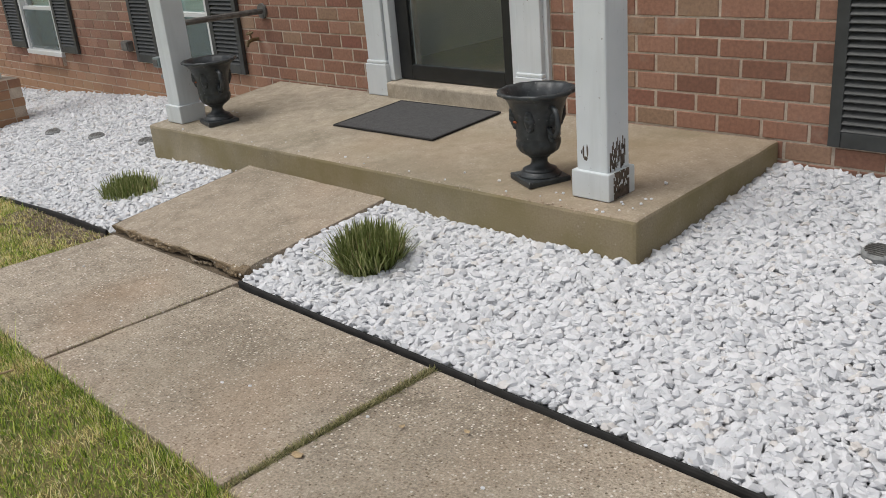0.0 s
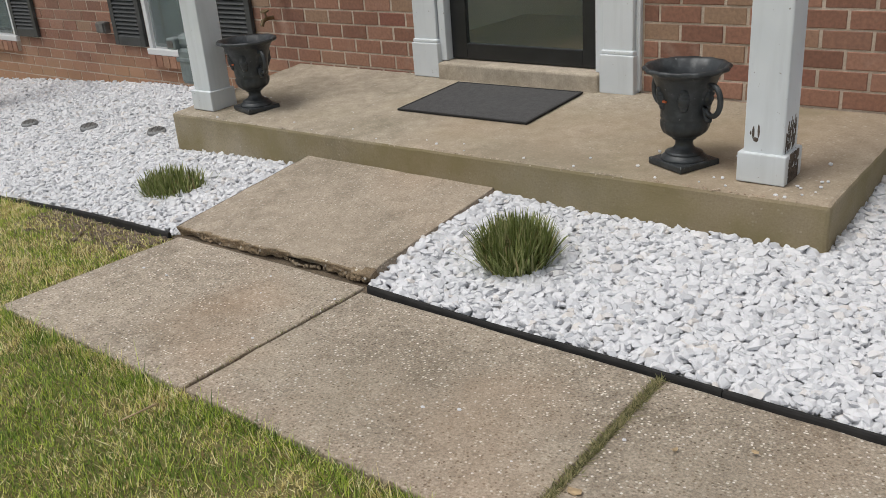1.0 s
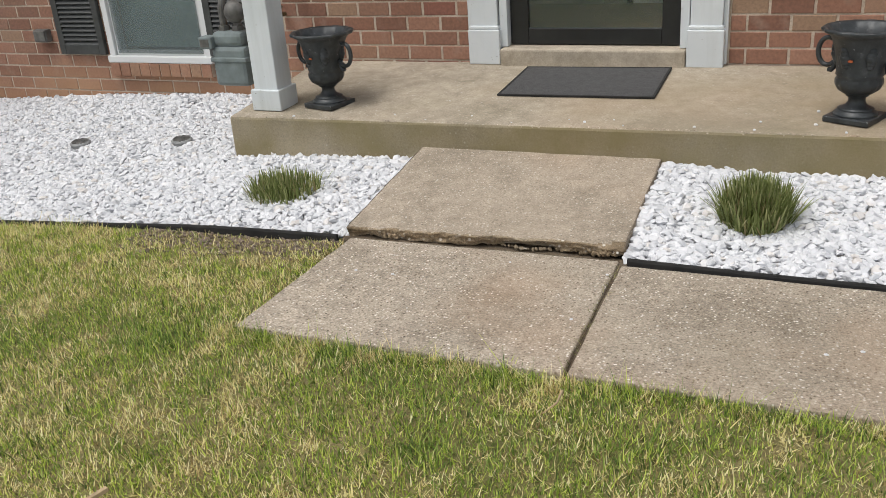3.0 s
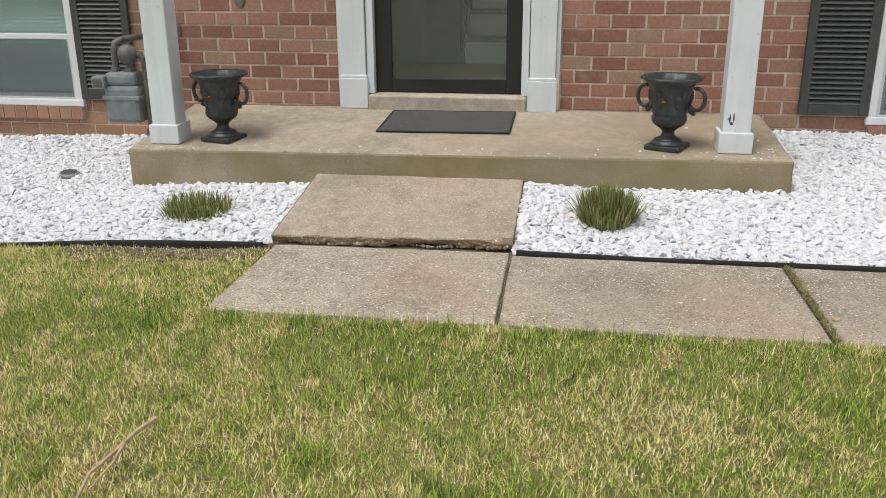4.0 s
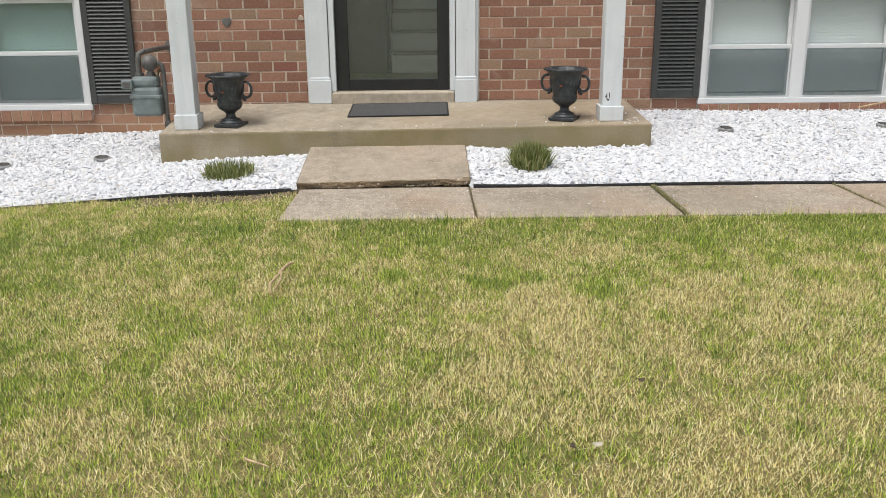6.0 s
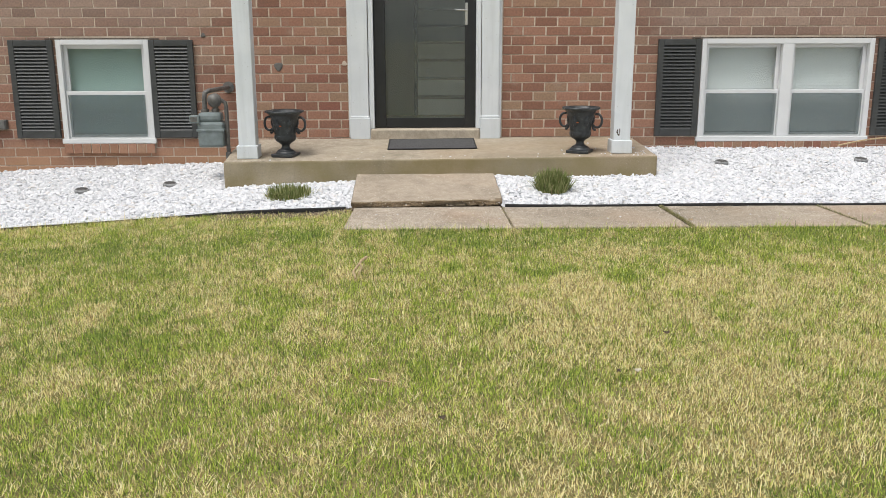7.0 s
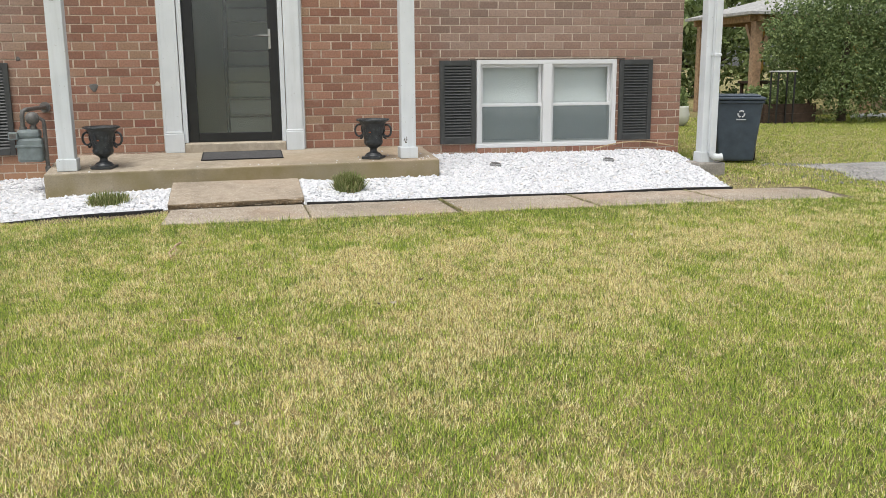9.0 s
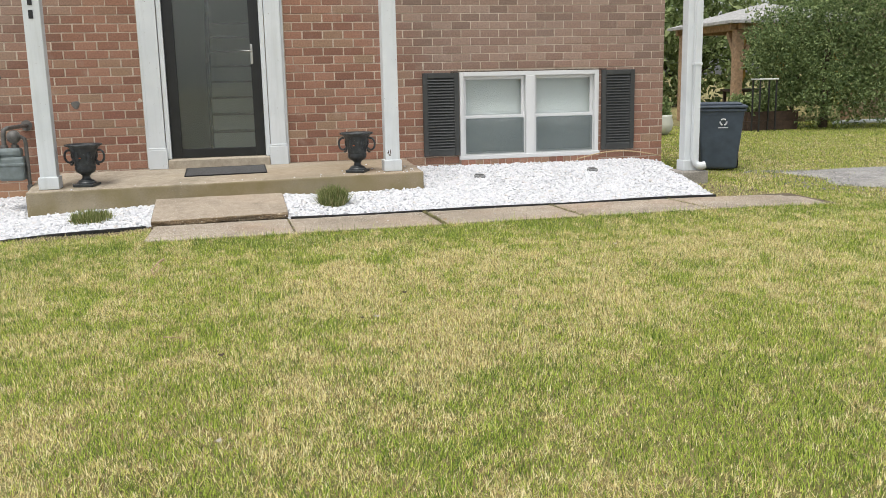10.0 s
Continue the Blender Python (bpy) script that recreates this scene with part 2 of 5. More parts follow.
M["disc"] = plain("grey_plastic_lid", (0.26, 0.265, 0.26), 0.7, vary=0.25, scale=40)
M["indoor"] = plain("beige_indoor_wall", (0.62, 0.63, 0.56), 0.8, vary=0.04)
M["indoor_white"] = plain("white_stair_riser", (0.74, 0.75, 0.71), 0.6, vary=0.04)
M["carpet"] = plain("grey_carpet", (0.36, 0.35, 0.32), 0.95, vary=0.2, scale=60)
M["floor_wood"] = plain("oak_floor", (0.20, 0.13, 0.075), 0.4, vary=0.2, scale=15)
M["blind"] = plain("white_blind", (0.87, 0.90, 0.92), 0.6, vary=0.02)
M["dark_room"] = plain("dim_room", (0.09, 0.09, 0.09), 0.9)
M["twig"] = plain("dry_twig", (0.5, 0.37, 0.22), 0.9, vary=0.25, scale=30)
M["pale_leaf"] = plain("bleached_leaf", (0.56, 0.5, 0.4), 0.9, vary=0.2, scale=40)
M["bark"] = plain("bark", (0.12, 0.09, 0.065), 0.9, vary=0.3, scale=18, relief=0.9)
M["tan_brick"] = plain("tan_brick", (0.40, 0.30, 0.20), 0.9, vary=0.2, scale=6, relief=0.4)
M["grey_fence"] = plain("weathered_fence", (0.2, 0.2, 0.2), 0.8, vary=0.2)
M["glass"] = glass_material("window_glass", (0.93, 0.97, 0.96), 0.02)
# Stronger share here: the door pane's grey-green reflection, put in as colour.
M["door_glass"] = glass_material("veiled_door_glass", (0.90, 0.95, 0.93), 0.05)
M["orange"] = plain("orange_chip", (0.5, 0.12, 0.04), 0.8)


def stone_material():
    m, n, l, b = material("white_marble_chips", 0.7)
    geo = n.new("ShaderNodeNewGeometry")
    r = geo.outputs["Random Per Island"]
    base = ramp(n, l, r, [(0.0, (0.50, 0.51, 0.53)), (0.12, (0.585, 0.59, 0.605)), (0.5, (0.645, 0.65, 0.665)), (0.9, (0.70, 0.70, 0.71)), (1.0, (0.61, 0.575, 0.54))])
    f = noise_tex(n, l, geo.outputs["Position"], 45, 4)
    base = mix(n, l, 0.28, base, ramp(n, l, f, [(0.3, (0.35, 0.35, 0.36)), (0.7, (0.65, 0.65, 0.65))]), "OVERLAY")
    l.new(base, b.inputs["Base Color"])
    bump(n, l, b, noise_tex(n, l, geo.outputs["Position"], 160, 3), 0.4, 0.003)
    return m


def lawn_soil_material():
    m, n, l, b = material("lawn_ground", 0.95)
    geo = n.new("ShaderNodeNewGeometry")
    p = geo.outputs["Position"]
    patch = arith(n, l, "ADD", arith(n, l, "MULTIPLY", noise_tex(n, l, p, 1.1, 4, 0.6), 0.68), arith(n, l, "MULTIPLY", noise_tex(n, l, p, 6.0, 3), 0.32))
    base = ramp(n, l, patch, [(0.36, (0.17, 0.165, 0.05)), (0.48, (0.24, 0.21, 0.078)), (0.62, (0.33, 0.265, 0.125))])
    fine = noise_tex(n, l, p, 90, 5, 0.7)
    base = mix(n, l, 0.85, base, ramp(n, l, fine, [(0.3, (0.2, 0.2, 0.2)), (0.7, (0.72, 0.72, 0.72))]), "OVERLAY")
    l.new(base, b.inputs["Base Color"])
    bump(n, l, b, fine, 0.8, 0.02)
    return m


def leaf_material(name, a, c, d, thin_share=0.35):
    m, n, l, b = material(name, 0.6)
    b.inputs["Specular IOR Level"].default_value = 0.25
    geo = n.new("ShaderNodeNewGeometry")
    col = ramp(n, l, geo.outputs["Random Per Island"], [(0.0, a), (0.6, c), (1.0, d)])
    l.new(col, b.inputs["Base Color"])
    thin = n.new("ShaderNodeBsdfTranslucent")
    l.new(col, thin.inputs["Color"])
    both = n.new("ShaderNodeMixShader")
    both.inputs[0].default_value = thin_share
    l.new(b.outputs[0], both.inputs[1])
    l.new(thin.outputs[0], both.inputs[2])
    l.new(both.outputs[0], n["Material Output"].inputs["Surface"])
    return m


M["stones"] = stone_material()
M["grit"] = concrete_material("white_grit", ((0.52, 0.52, 0.53), (0.64, 0.64, 0.65), (0.74, 0.74, 0.74)), speck=0.6, speck_scale=45, stain=(0.4, 0.38, 0.35), stain_amount=0.2)
M["lawn"] = lawn_soil_material()
M["blades"] = grass_material("green_blades", [(0.0, (0.06, 0.10, 0.016)), (0.3, (0.22, 0.325, 0.038)), (0.65, (0.47, 0.575, 0.082)), (1.0, (0.75, 0.79, 0.20))])
M["deep_blades"] = grass_material("deep_green_blades", [(0.0, (0.05, 0.09, 0.018)), (0.35, (0.155, 0.25, 0.045)), (0.7, (0.31, 0.42, 0.085)), (1.0, (0.52, 0.60, 0.17))])
M["moss"] = grass_material("joint_moss", [(0.0, (0.12, 0.115, 0.05)), (0.5, (0.27, 0.27, 0.115)), (1.0, (0.55, 0.47, 0.27))])
M["straw"] = grass_material("straw_blades", [(0.0, (0.26, 0.168, 0.07)), (0.25, (0.64, 0.53, 0.245)), (0.6, (0.91, 0.81, 0.40)), (1.0, (0.99, 0.93, 0.62))])
M["tuft"] = leaf_material("tuft_leaves", (0.12, 0.15, 0.045), (0.25, 0.295, 0.10), (0.50, 0.49, 0.25))
M["tuft_dry"] = leaf_material("dry_tuft_leaves", (0.22, 0.17, 0.08), (0.40, 0.32, 0.16), (0.58, 0.49, 0.28))
M["hedge_leaf"] = leaf_material("hedge_leaves", (0.08, 0.125, 0.05), (0.20, 0.27, 0.11), (0.36, 0.43, 0.19))
M["tree_leaf"] = leaf_material("tree_leaves", (0.13, 0.18, 0.07), (0.27, 0.34, 0.14), (0.42, 0.48, 0.23))


# ---- building helpers ----
def box(bm, x0, x1, y0, y1, z0, z1, bevel=0.0):
    """Adds a box, with its edges rounded off, to bm."""
    made = bmesh.ops.create_cube(bm, size=1.0)["verts"]
    bmesh.ops.transform(bm, verts=made, matrix=Matrix.Translation(((x0 + x1) / 2, (y0 + y1) / 2, (z0 + z1) / 2)) @ Matrix.Diagonal((x1 - x0, y1 - y0, z1 - z0, 1)))
    if bevel:
        edges = list({e for v in made for e in v.link_edges})
        bmesh.ops.bevel(bm, geom=edges, offset=bevel, segments=2, profile=0.5, affect="EDGES")


def boxed(*dims, bevel=0.0):
    bm = bmesh.new()
    box(bm, *dims, bevel=bevel)
    return bm


def lathe(profile, steps=28, wobble=None):
    """A turned body from (radius, height) pairs."""
    bm = bmesh.new()
    rings = []
    for r, z in profile:
        ring = []
        for i in range(steps):
            a = 2 * math.pi * i / steps
            rr = r * (wobble(a, z) if wobble else 1)
            ring.append(bm.verts.new((rr * math.cos(a), rr * math.sin(a), z)))
        rings.append(ring)
    for lo, hi in zip(rings, rings[1:]):
        for i in range(steps):
            bm.faces.new((lo[i], lo[(i + 1) % steps], hi[(i + 1) % steps], hi[i]))
    bm.faces.new(rings[0][::-1])
    bm.faces.new(rings[-1])
    return bm


def tube(points, radius, steps=10, taper=1.0):
    """A round bar along a line of points."""
    bm = bmesh.new()
    pts = [Vector(p) for p in points]
    rings = []
    side = None
    for i, p in enumerate(pts):
        d = (pts[min(i + 1, len(pts) - 1)] - pts[max(i - 1, 0)]).normalized()
        if side is None:
            side = d.orthogonal().normalized()
        side = (side - d * side.dot(d)).normalized()
        up = d.cross(side)
        r = radius * (1 + (taper - 1) * i / max(1, len(pts) - 1))
        rings.append([bm.verts.new(p + r * (math.cos(2 * math.pi * k / steps) * side + math.sin(2 * math.pi * k / steps) * up)) for k in range(steps)])
    for lo, hi in zip(rings, rings[1:]):
        for k in range(steps):
            bm.faces.new((lo[k], lo[(k + 1) % steps], hi[(k + 1) % steps], hi[k]))
    bm.faces.new(rings[0][::-1])
    bm.faces.new(rings[-1])
    return bm


def finish(name, bm, mat, smooth=False):
    me = bpy.data.meshes.new(name)
    bmesh.ops.recalc_face_normals(bm, faces=bm.faces)
    bm.to_mesh(me)
    bm.free()
    me.materials.append(mat)
    if smooth:
        for f in me.polygons:
            f.use_smooth = True
    return new(name, me)


def part(name, bm, mat, parent, label="", smooth=False):
    ob = finish(name, bm, mat, smooth)
    ob.parent = parent
    if label:
        ob["label"] = label
    return ob


def thing(name, x, y, z, label, category, group=""):
    ob = new(name)
    ob.location = (x, y, z)
    return tagged(ob, label, category, group)


def raw_mesh(name, verts, faces_flat, counts, mat, smooth=False):
    """A mesh from arrays: verts (n, 3), loop indices, and corners per face."""
    me = bpy.data.meshes.new(name)
    me.vertices.add(len(verts))
    me.vertices.foreach_set("co", np.asarray(verts, dtype=np.float32).ravel())
    me.loops.add(len(faces_flat))
    me.loops.foreach_set("vertex_index", np.asarray(faces_flat, dtype=np.int32))
    me.polygons.add(len(counts))
    starts = np.concatenate(([0], np.cumsum(counts)[:-1])).astype(np.int32)
    me.polygons.foreach_set("loop_start", starts)
    me.update(calc_edges=True)
    me.validate()
    me.polygons.foreach_set("use_smooth", np.full(len(counts), smooth, dtype=bool))
    me.materials.append(mat)
    return new(name, me)


# ---- shape of the ground ----
EDGE_Y = -1.845


def edge_z(x):
    """Height along the line of the bed's edging."""
    return np.interp(x, [-30, -8, -3.6, -2.2, -1.3, -0.5, 2.0, 4.4, 5.5, 30], [-0.9, -0.45, -0.20, -0.10, -0.04, -0.005, 0.0, 0.0, -0.02, 0.05])


def wall_z(x):
    """Height of the bed along the house wall."""
    return np.interp(x, [-8, -4.5, -3.3, -1.8, 1.8, 4.4, 5.0], [-0.2, -0.05, 0.025, 0.07, 0.195, 0.185, 0.12])


def lawn_z(x, y):
    d = np.clip(-2.6 - y, 0, None)
    dip = 0.02 * np.exp(-((x + 0.85) / 0.4) ** 2 - ((y + 1.9) / 0.14) ** 2)
    return edge_z(x) - dip - 0.025 * np.minimum(d, 12) + 0.012 * np.sin(x * 1.3 + 0.4) * np.sin(y * 1.1) * np.clip(d, 0, 1)


def bed_z(x, y):
    s = np.clip((y - EDGE_Y) / -EDGE_Y, 0, 1) ** 1.15
    swell = 0.022 * np.clip((y - EDGE_Y) / 0.2, 0, 1) * np.exp(-((y + 1.4) / 0.5) ** 2) * np.clip((2.9 - np.abs(x)) / 1.2, 0, 1)
    heap = 0.026 * np.exp(-((x - 0.5) / 0.3) ** 2) * (x > 0.5) * np.clip((y - EDGE_Y - 0.02) / 0.3, 0, 1) * (y < -0.9)
    return edge_z(x) * (1 - s) + wall_z(x) * s + swell + heap


def bed_right_x(y):
    """The bed's ragged end beside the corner post."""
    return 4.38 + (y - EDGE_Y) * 0.2


def in_bed(x, y):
    return (y > EDGE_Y) & (y < 0.25) & (x > -8.2) & (x < bed_right_x(y) + 0.03)


def in_walk(x, y):
    return (y > -2.615) & (y <= EDGE_Y) & (x > -0.515) & (x < 5.18)


def make_ground():
    near_x = np.arange(-9, 14.01, 0.12)
    near_y = np.arange(-13, 12.01, 0.12)
    far = np.array([16, 20, 27, 40, 60, 100, 200, 450])
    xs = np.unique(np.round(np.concatenate((-far[1:], -np.array([10., 12, 15]), near_x, [-0.53, -0.50, 5.17, 5.2], far)), 4))
    ys = np.unique(np.round(np.concatenate((-far, near_y, [-2.63, -2.60, EDGE_Y - 0.01, EDGE_Y + 0.02], far[:])), 4))
    gx, gy = np.meshgrid(xs, ys)
    gz = lawn_z(gx, gy)
    gz = np.where(in_walk(gx, gy), gz - 0.09, gz)
    gz = np.where(in_bed(gx, gy), bed_z(gx, gy) - 0.016, gz)
    gz = np.where((gy > 0.25) & (gx < 4.6) & (gx > -7.4) & (gy < 7.5), -0.6, gz)
    ny, nx = gx.shape
    verts = np.stack((gx, gy, gz), -1).reshape(-1, 3)
    i = (np.arange(ny - 1)[:, None] * nx + np.arange(nx - 1)[None]).ravel()
    faces = np.stack((i, i + 1, i + nx + 1, i + nx), -1)
    ob = raw_mesh("ground", verts, faces.ravel(), np.full(len(faces), 4), M["lawn"], True)
    ob.data.materials.append(M["grit"])
    mid = verts[faces].mean(1)
    bed = in_bed(mid[:, 0], mid[:, 1] - 0.02) & (mid[:, 0] < bed_right_x(mid[:, 1]) - 0.05)
    ob.data.polygons.foreach_set("material_index", bed.astype(np.int32))
    return tagged(ob, "patchy spring lawn ground falling away from the house", "ground", kind="structure")


make_ground()


# ---- concrete: porch, raised slab, walkway ----
def rough_slab(name, corners, tops, depth, mat, ragged=0.0, bevel=0.012, cuts=14, seed=1, smooth=False):
    """A cast slab: corners (x, y) anticlockwise, top heights at them, worn edges."""
    bm = bmesh.new()
    top = [bm.verts.new((x, y, z)) for (x, y), z in zip(corners, tops)]
    face = bm.faces.new(top)
    out = bmesh.ops.extrude_face_region(bm, geom=[face])
    low = [g for g in out["geom"] if isinstance(g, bmesh.types.BMVert)]
    for v in low:
        v.co.z -= depth
    bmesh.ops.recalc_face_normals(bm, faces=bm.faces)
    long_edges = [e for e in bm.edges]
    bmesh.ops.subdivide_edges(bm, edges=long_edges, cuts=cuts, use_grid_fill=True)
    sharp = [e for e in bm.edges if len(e.link_faces) == 2 and e.calc_face_angle() > 0.6]
    bmesh.ops.bevel(bm, geom=sharp, offset=bevel, segments=2, profile=0.5, affect="EDGES")
    if ragged:
        for v in bm.verts:
            q = v.co * 9 + Vector((seed * 7.3, 0, 0))
            v.co += Vector((noise.noise(q), noise.noise(q + Vector((31, 7, 3))), noise.noise(q + Vector((5, 17, 41))) * 0.6)) * ragged
    me = bpy.data.meshes.new(name)
    bm.to_mesh(me)
    bm.free()
    me.materials.append(mat)
    return new(name, me)


porch = rough_slab("porch_slab", [(-1.60, -1.037), (1.855, -1.037), (1.87, -0.002), (-1.66, -0.002)], [0.222, 0.258, 0.298, 0.288], 0.42, M["porch"], 0.004, 0.014, 30)
tagged(porch, "stained tan concrete porch slab with worn front edge", "porch", kind="structure")
sill_step = rough_slab("door_step", [(-0.489, -0.075), (0.489, -0.075), (0.489, 0.10), (-0.489, 0.10)], [0.376, 0.376, 0.384, 0.384], 0.12, M["step"], 0.002, 0.012, 10, 3)
tagged(sill_step, "low concrete door step under the storm door", "step", kind="structure")

def raised_slab():
    """The heaved slab, its front broken off in an uneven, undercut line."""
    ob = rough_slab("raised_slab", [(-0.528, -1.838), (0.553, -1.810), (0.546, -1.033), (-0.545, -1.033)], [0.037, 0.052, 0.122, 0.118], 0.044, M["slab"], 0.0028, 0.008, 44, 5)
    for v in ob.data.vertices:
        x, y, z = v.co
        f = min(1.0, max(0.0, (-1.735 - y) / 0.08))
        if f == 0.0:
            continue
        top = 0.045 + 0.014 * x + 0.098 * (y + 1.824)
        s = min(1.0, max(0.0, (top - z - 0.006) / 0.036))
        jag = 0.013 * noise.noise((x * 13, 0.3, 1.7)) + 0.008 * noise.noise((x * 41, 2.0, z * 60)) + 0.004 * noise.noise((x * 120, z * 120, 5.0))
        hollow = math.exp(-((x - 0.18) / 0.13) ** 2) + 0.7 * math.exp(-((x + 0.44) / 0.05) ** 2)
        v.co.y += f * (jag + s * (0.010 + 0.03 * hollow + 0.014 * noise.noise((x * 22, 7.0, z * 50))))
        v.co.z += f * (s * (0.010 * noise.noise((x * 17, 3.0, 9.0)) + 0.008 * hollow) - 0.006 * abs(noise.noise((x * 30, y * 30, 2.0))) - 0.02 * min(1, max(0, (x - 0.40) / 0.14)) * (1 - s) * f)
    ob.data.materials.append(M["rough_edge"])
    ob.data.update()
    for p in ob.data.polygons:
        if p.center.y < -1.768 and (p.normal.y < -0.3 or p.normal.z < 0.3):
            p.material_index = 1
    return tagged(ob, "heaved concrete slab with a broken lifted front edge", "slab", kind="structure")


raised_slab()


def broken_edge():
    """Crumbled underside along the lifted front of the slab."""
    rng = np.random.RandomState(4)
    bm = bmesh.new()
    for i in range(190):
        x = rng.uniform(-0.515, 0.56)
        s = rng.uniform(0.003, 0.009)
        cave = 0.02 < x < 0.36
        z = rng.uniform(0.006, 0.010) if cave else rng.uniform(0.006, 0.024)
        if cave and rng.rand() < 0.35:
            continue
        y = -1.828 + 0.021 * (x + 0.52) + 0.18 * (0.045 - z) + 0.012 * math.sin(x * 23) + rng.uniform(-0.004, 0.006)
        bmesh.ops.create_icosphere(bm, subdivisions=1, radius=s, matrix=pose(x, y, z, rng.uniform(0, 90), rng.uniform(0, 90), 0) @ Matrix.Diagonal((1.4, 1, 0.8, 1)))
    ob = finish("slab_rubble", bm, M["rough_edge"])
    return tagged(ob, "crumbled concrete under the slab's broken edge", "rubble", kind="stuff")


broken_edge()
dirt = rough_slab("packed_soil", [(-0.55, -1.86), (0.6, -1.86), (0.6, -1.1), (-0.55, -1.1)], [-0.008, -0.008, 0.025, 0.025], 0.1, M["soil"], 0.006)
tagged(dirt, "dark packed soil under the lifted slab", "soil", kind="structure")

JOINTS = [(-0.515, -0.52), (0.546, 0.557), (1.676, 1.695), (2.80, 2.82), (3.91, 3.93), (5.17, 5.02)]
for k in range(5):
    (xa, xb), (xc, xd) = JOINTS[k], JOINTS[k + 1]
    gap = 0.006
    za, zb = float(edge_z(xa)) + 0.004, float(edge_z(xc)) + 0.004
    slab = rough_slab("walkway_slab", [(xb + gap, -2.62), (xd - (gap if k != 1 else 0.02), -2.62), (xc - (gap if k != 1 else 0.012), -1.862 if k else -1.828), (xa + gap, -1.862 if k else -1.846)], [za + 0.012, zb + 0.012, zb, za], 0.12, M["walk"], 0.004, 0.008, 18, k)
    tagged(slab, "worn exposed-aggregate concrete walkway slab", "walkway", "walkway slabs", "structure")
walk_bed = rough_slab("walkway_bed", [(-0.5, -2.61), (5.15, -2.61), (5.15, -1.85), (-0.5, -1.85)], [-0.008, -0.006, -0.006, -0.008], 0.06, M["soil"])
tagged(walk_bed, "soil filling the walkway joints", "soil", kind="structure")


# ---- house wall with openings ----
WX0, WX1, WTOP = -7.6, 4.78, 2.9
DOOR = (-0.50, 0.50, 0.27, 2.50)
WINS = [(-6.00, -5.19, 0.262, 1.165), (-3.245, -2.432, 0.262, 1.165), (2.468, 4.018, 0.262, 1.165)]
HOLES = [DOOR] + WINS


def house_shell():
    bm = bmesh.new()
    cuts = sorted({WX0, WX1, *[h[0] for h in HOLES], *[h[1] for h in HOLES]})
    for a, b in zip(cuts, cuts[1:]):
        mid = (a + b) / 2
        inside = [h for h in HOLES if h[0] < mid < h[1]]
        if inside:
            box(bm, a, b, 0.0035, 0.24, -0.6, inside[0][2])
            box(bm, a, b, 0.0035, 0.24, inside[0][3], WTOP)
        else:
            box(bm, a, b, 0.0035, 0.24, -0.6, WTOP)
    ob = finish("wall_front", bm, M["mortar"])
    return tagged(ob, "brick house front in running bond with pale mortar", "wall", kind="structure")


wall = house_shell()
for nm, dims in (("wall_right", (WX1 - 0.24, WX1 - 0.004, 0.24, 8.0, -0.6, WTOP)), ("wall_left", (WX0, WX0 + 0.24, 0.24, 8.0, -0.6, WTOP)), ("wall_back", (WX0, WX1, 8.0, 8.24, -0.6, WTOP))):
    tagged(finish(nm, boxed(*dims), M["tan_brick"]), "plain outer wall of the brick house", "wall", kind="structure")
tagged(finish("roof", boxed(WX0 - 0.2, WX1 + 0.2, -0.05, 8.3, WTOP, WTOP + 0.2, bevel=0.02), M["shingle"]), "plain flat roof closing the house", "roof", kind="structure")


# ---- posts ----
def porch_post(x, y, z, top, w, label):
    p = thing("porch_post", x, y, z, label, "post", "porch posts")
    h = w / 2
    part("shaft", boxed(-h, h, -h, h, 0.02, top - z, bevel=0.006), M["white"], p)
    b = h + 0.015
    part("base_trim", boxed(-b, b, -b, b, 0.0, 0.105, bevel=0.005), M["white"], p)
    return p


post_r = porch_post(1.588, -0.848, 0.262, 2.9, 0.137, "white painted wooden porch post with rotten flaking base")
post_l = porch_post(-1.424, -0.872, 0.233, 2.9, 0.137, "white painted wooden porch post bearing house numbers")


# ---- door ----
def front_door():
    d = thing("storm_door", 0, 0.02, 0.386, "black framed full-glass storm door with lever handle", "door")
    W, H = 0.452, 2.06
    part("stile", boxed(-W, -W + 0.10, 0, 0.035, 0, H, bevel=0.004), M["black"], d)
    part("stile", boxed(W - 0.095, W, 0, 0.035, 0, H, bevel=0.004), M["black"], d)
    part("bottom_rail", boxed(-W + 0.10, W - 0.095, 0, 0.035, 0, 0.085, bevel=0.004), M["black"], d)
    part("top_rail", boxed(-W + 0.10, W - 0.095, 0, 0.035, H - 0.1, H, bevel=0.004), M["black"], d)
    g = part("pane", boxed(-W + 0.10, W - 0.095, 0.014, 0.020, 0.085, H - 0.1), M["door_glass"], d)
    g.visible_shadow = False
    hx = W - 0.085
    plate = part("handle_plate", boxed(hx - 0.012, hx + 0.014, -0.012, 0.0, 0.90, 1.09, bevel=0.004), M["chrome"], d, "brushed metal handle plate")
    part("lever", tube([(hx, -0.01, 1.025), (hx, -0.045, 1.025), (hx - 0.02, -0.05, 1.025), (hx - 0.085, -0.05, 1.028), (hx - 0.10, -0.048, 1.034)], 0.007), M["chrome"], plate)
    return d


front_door()


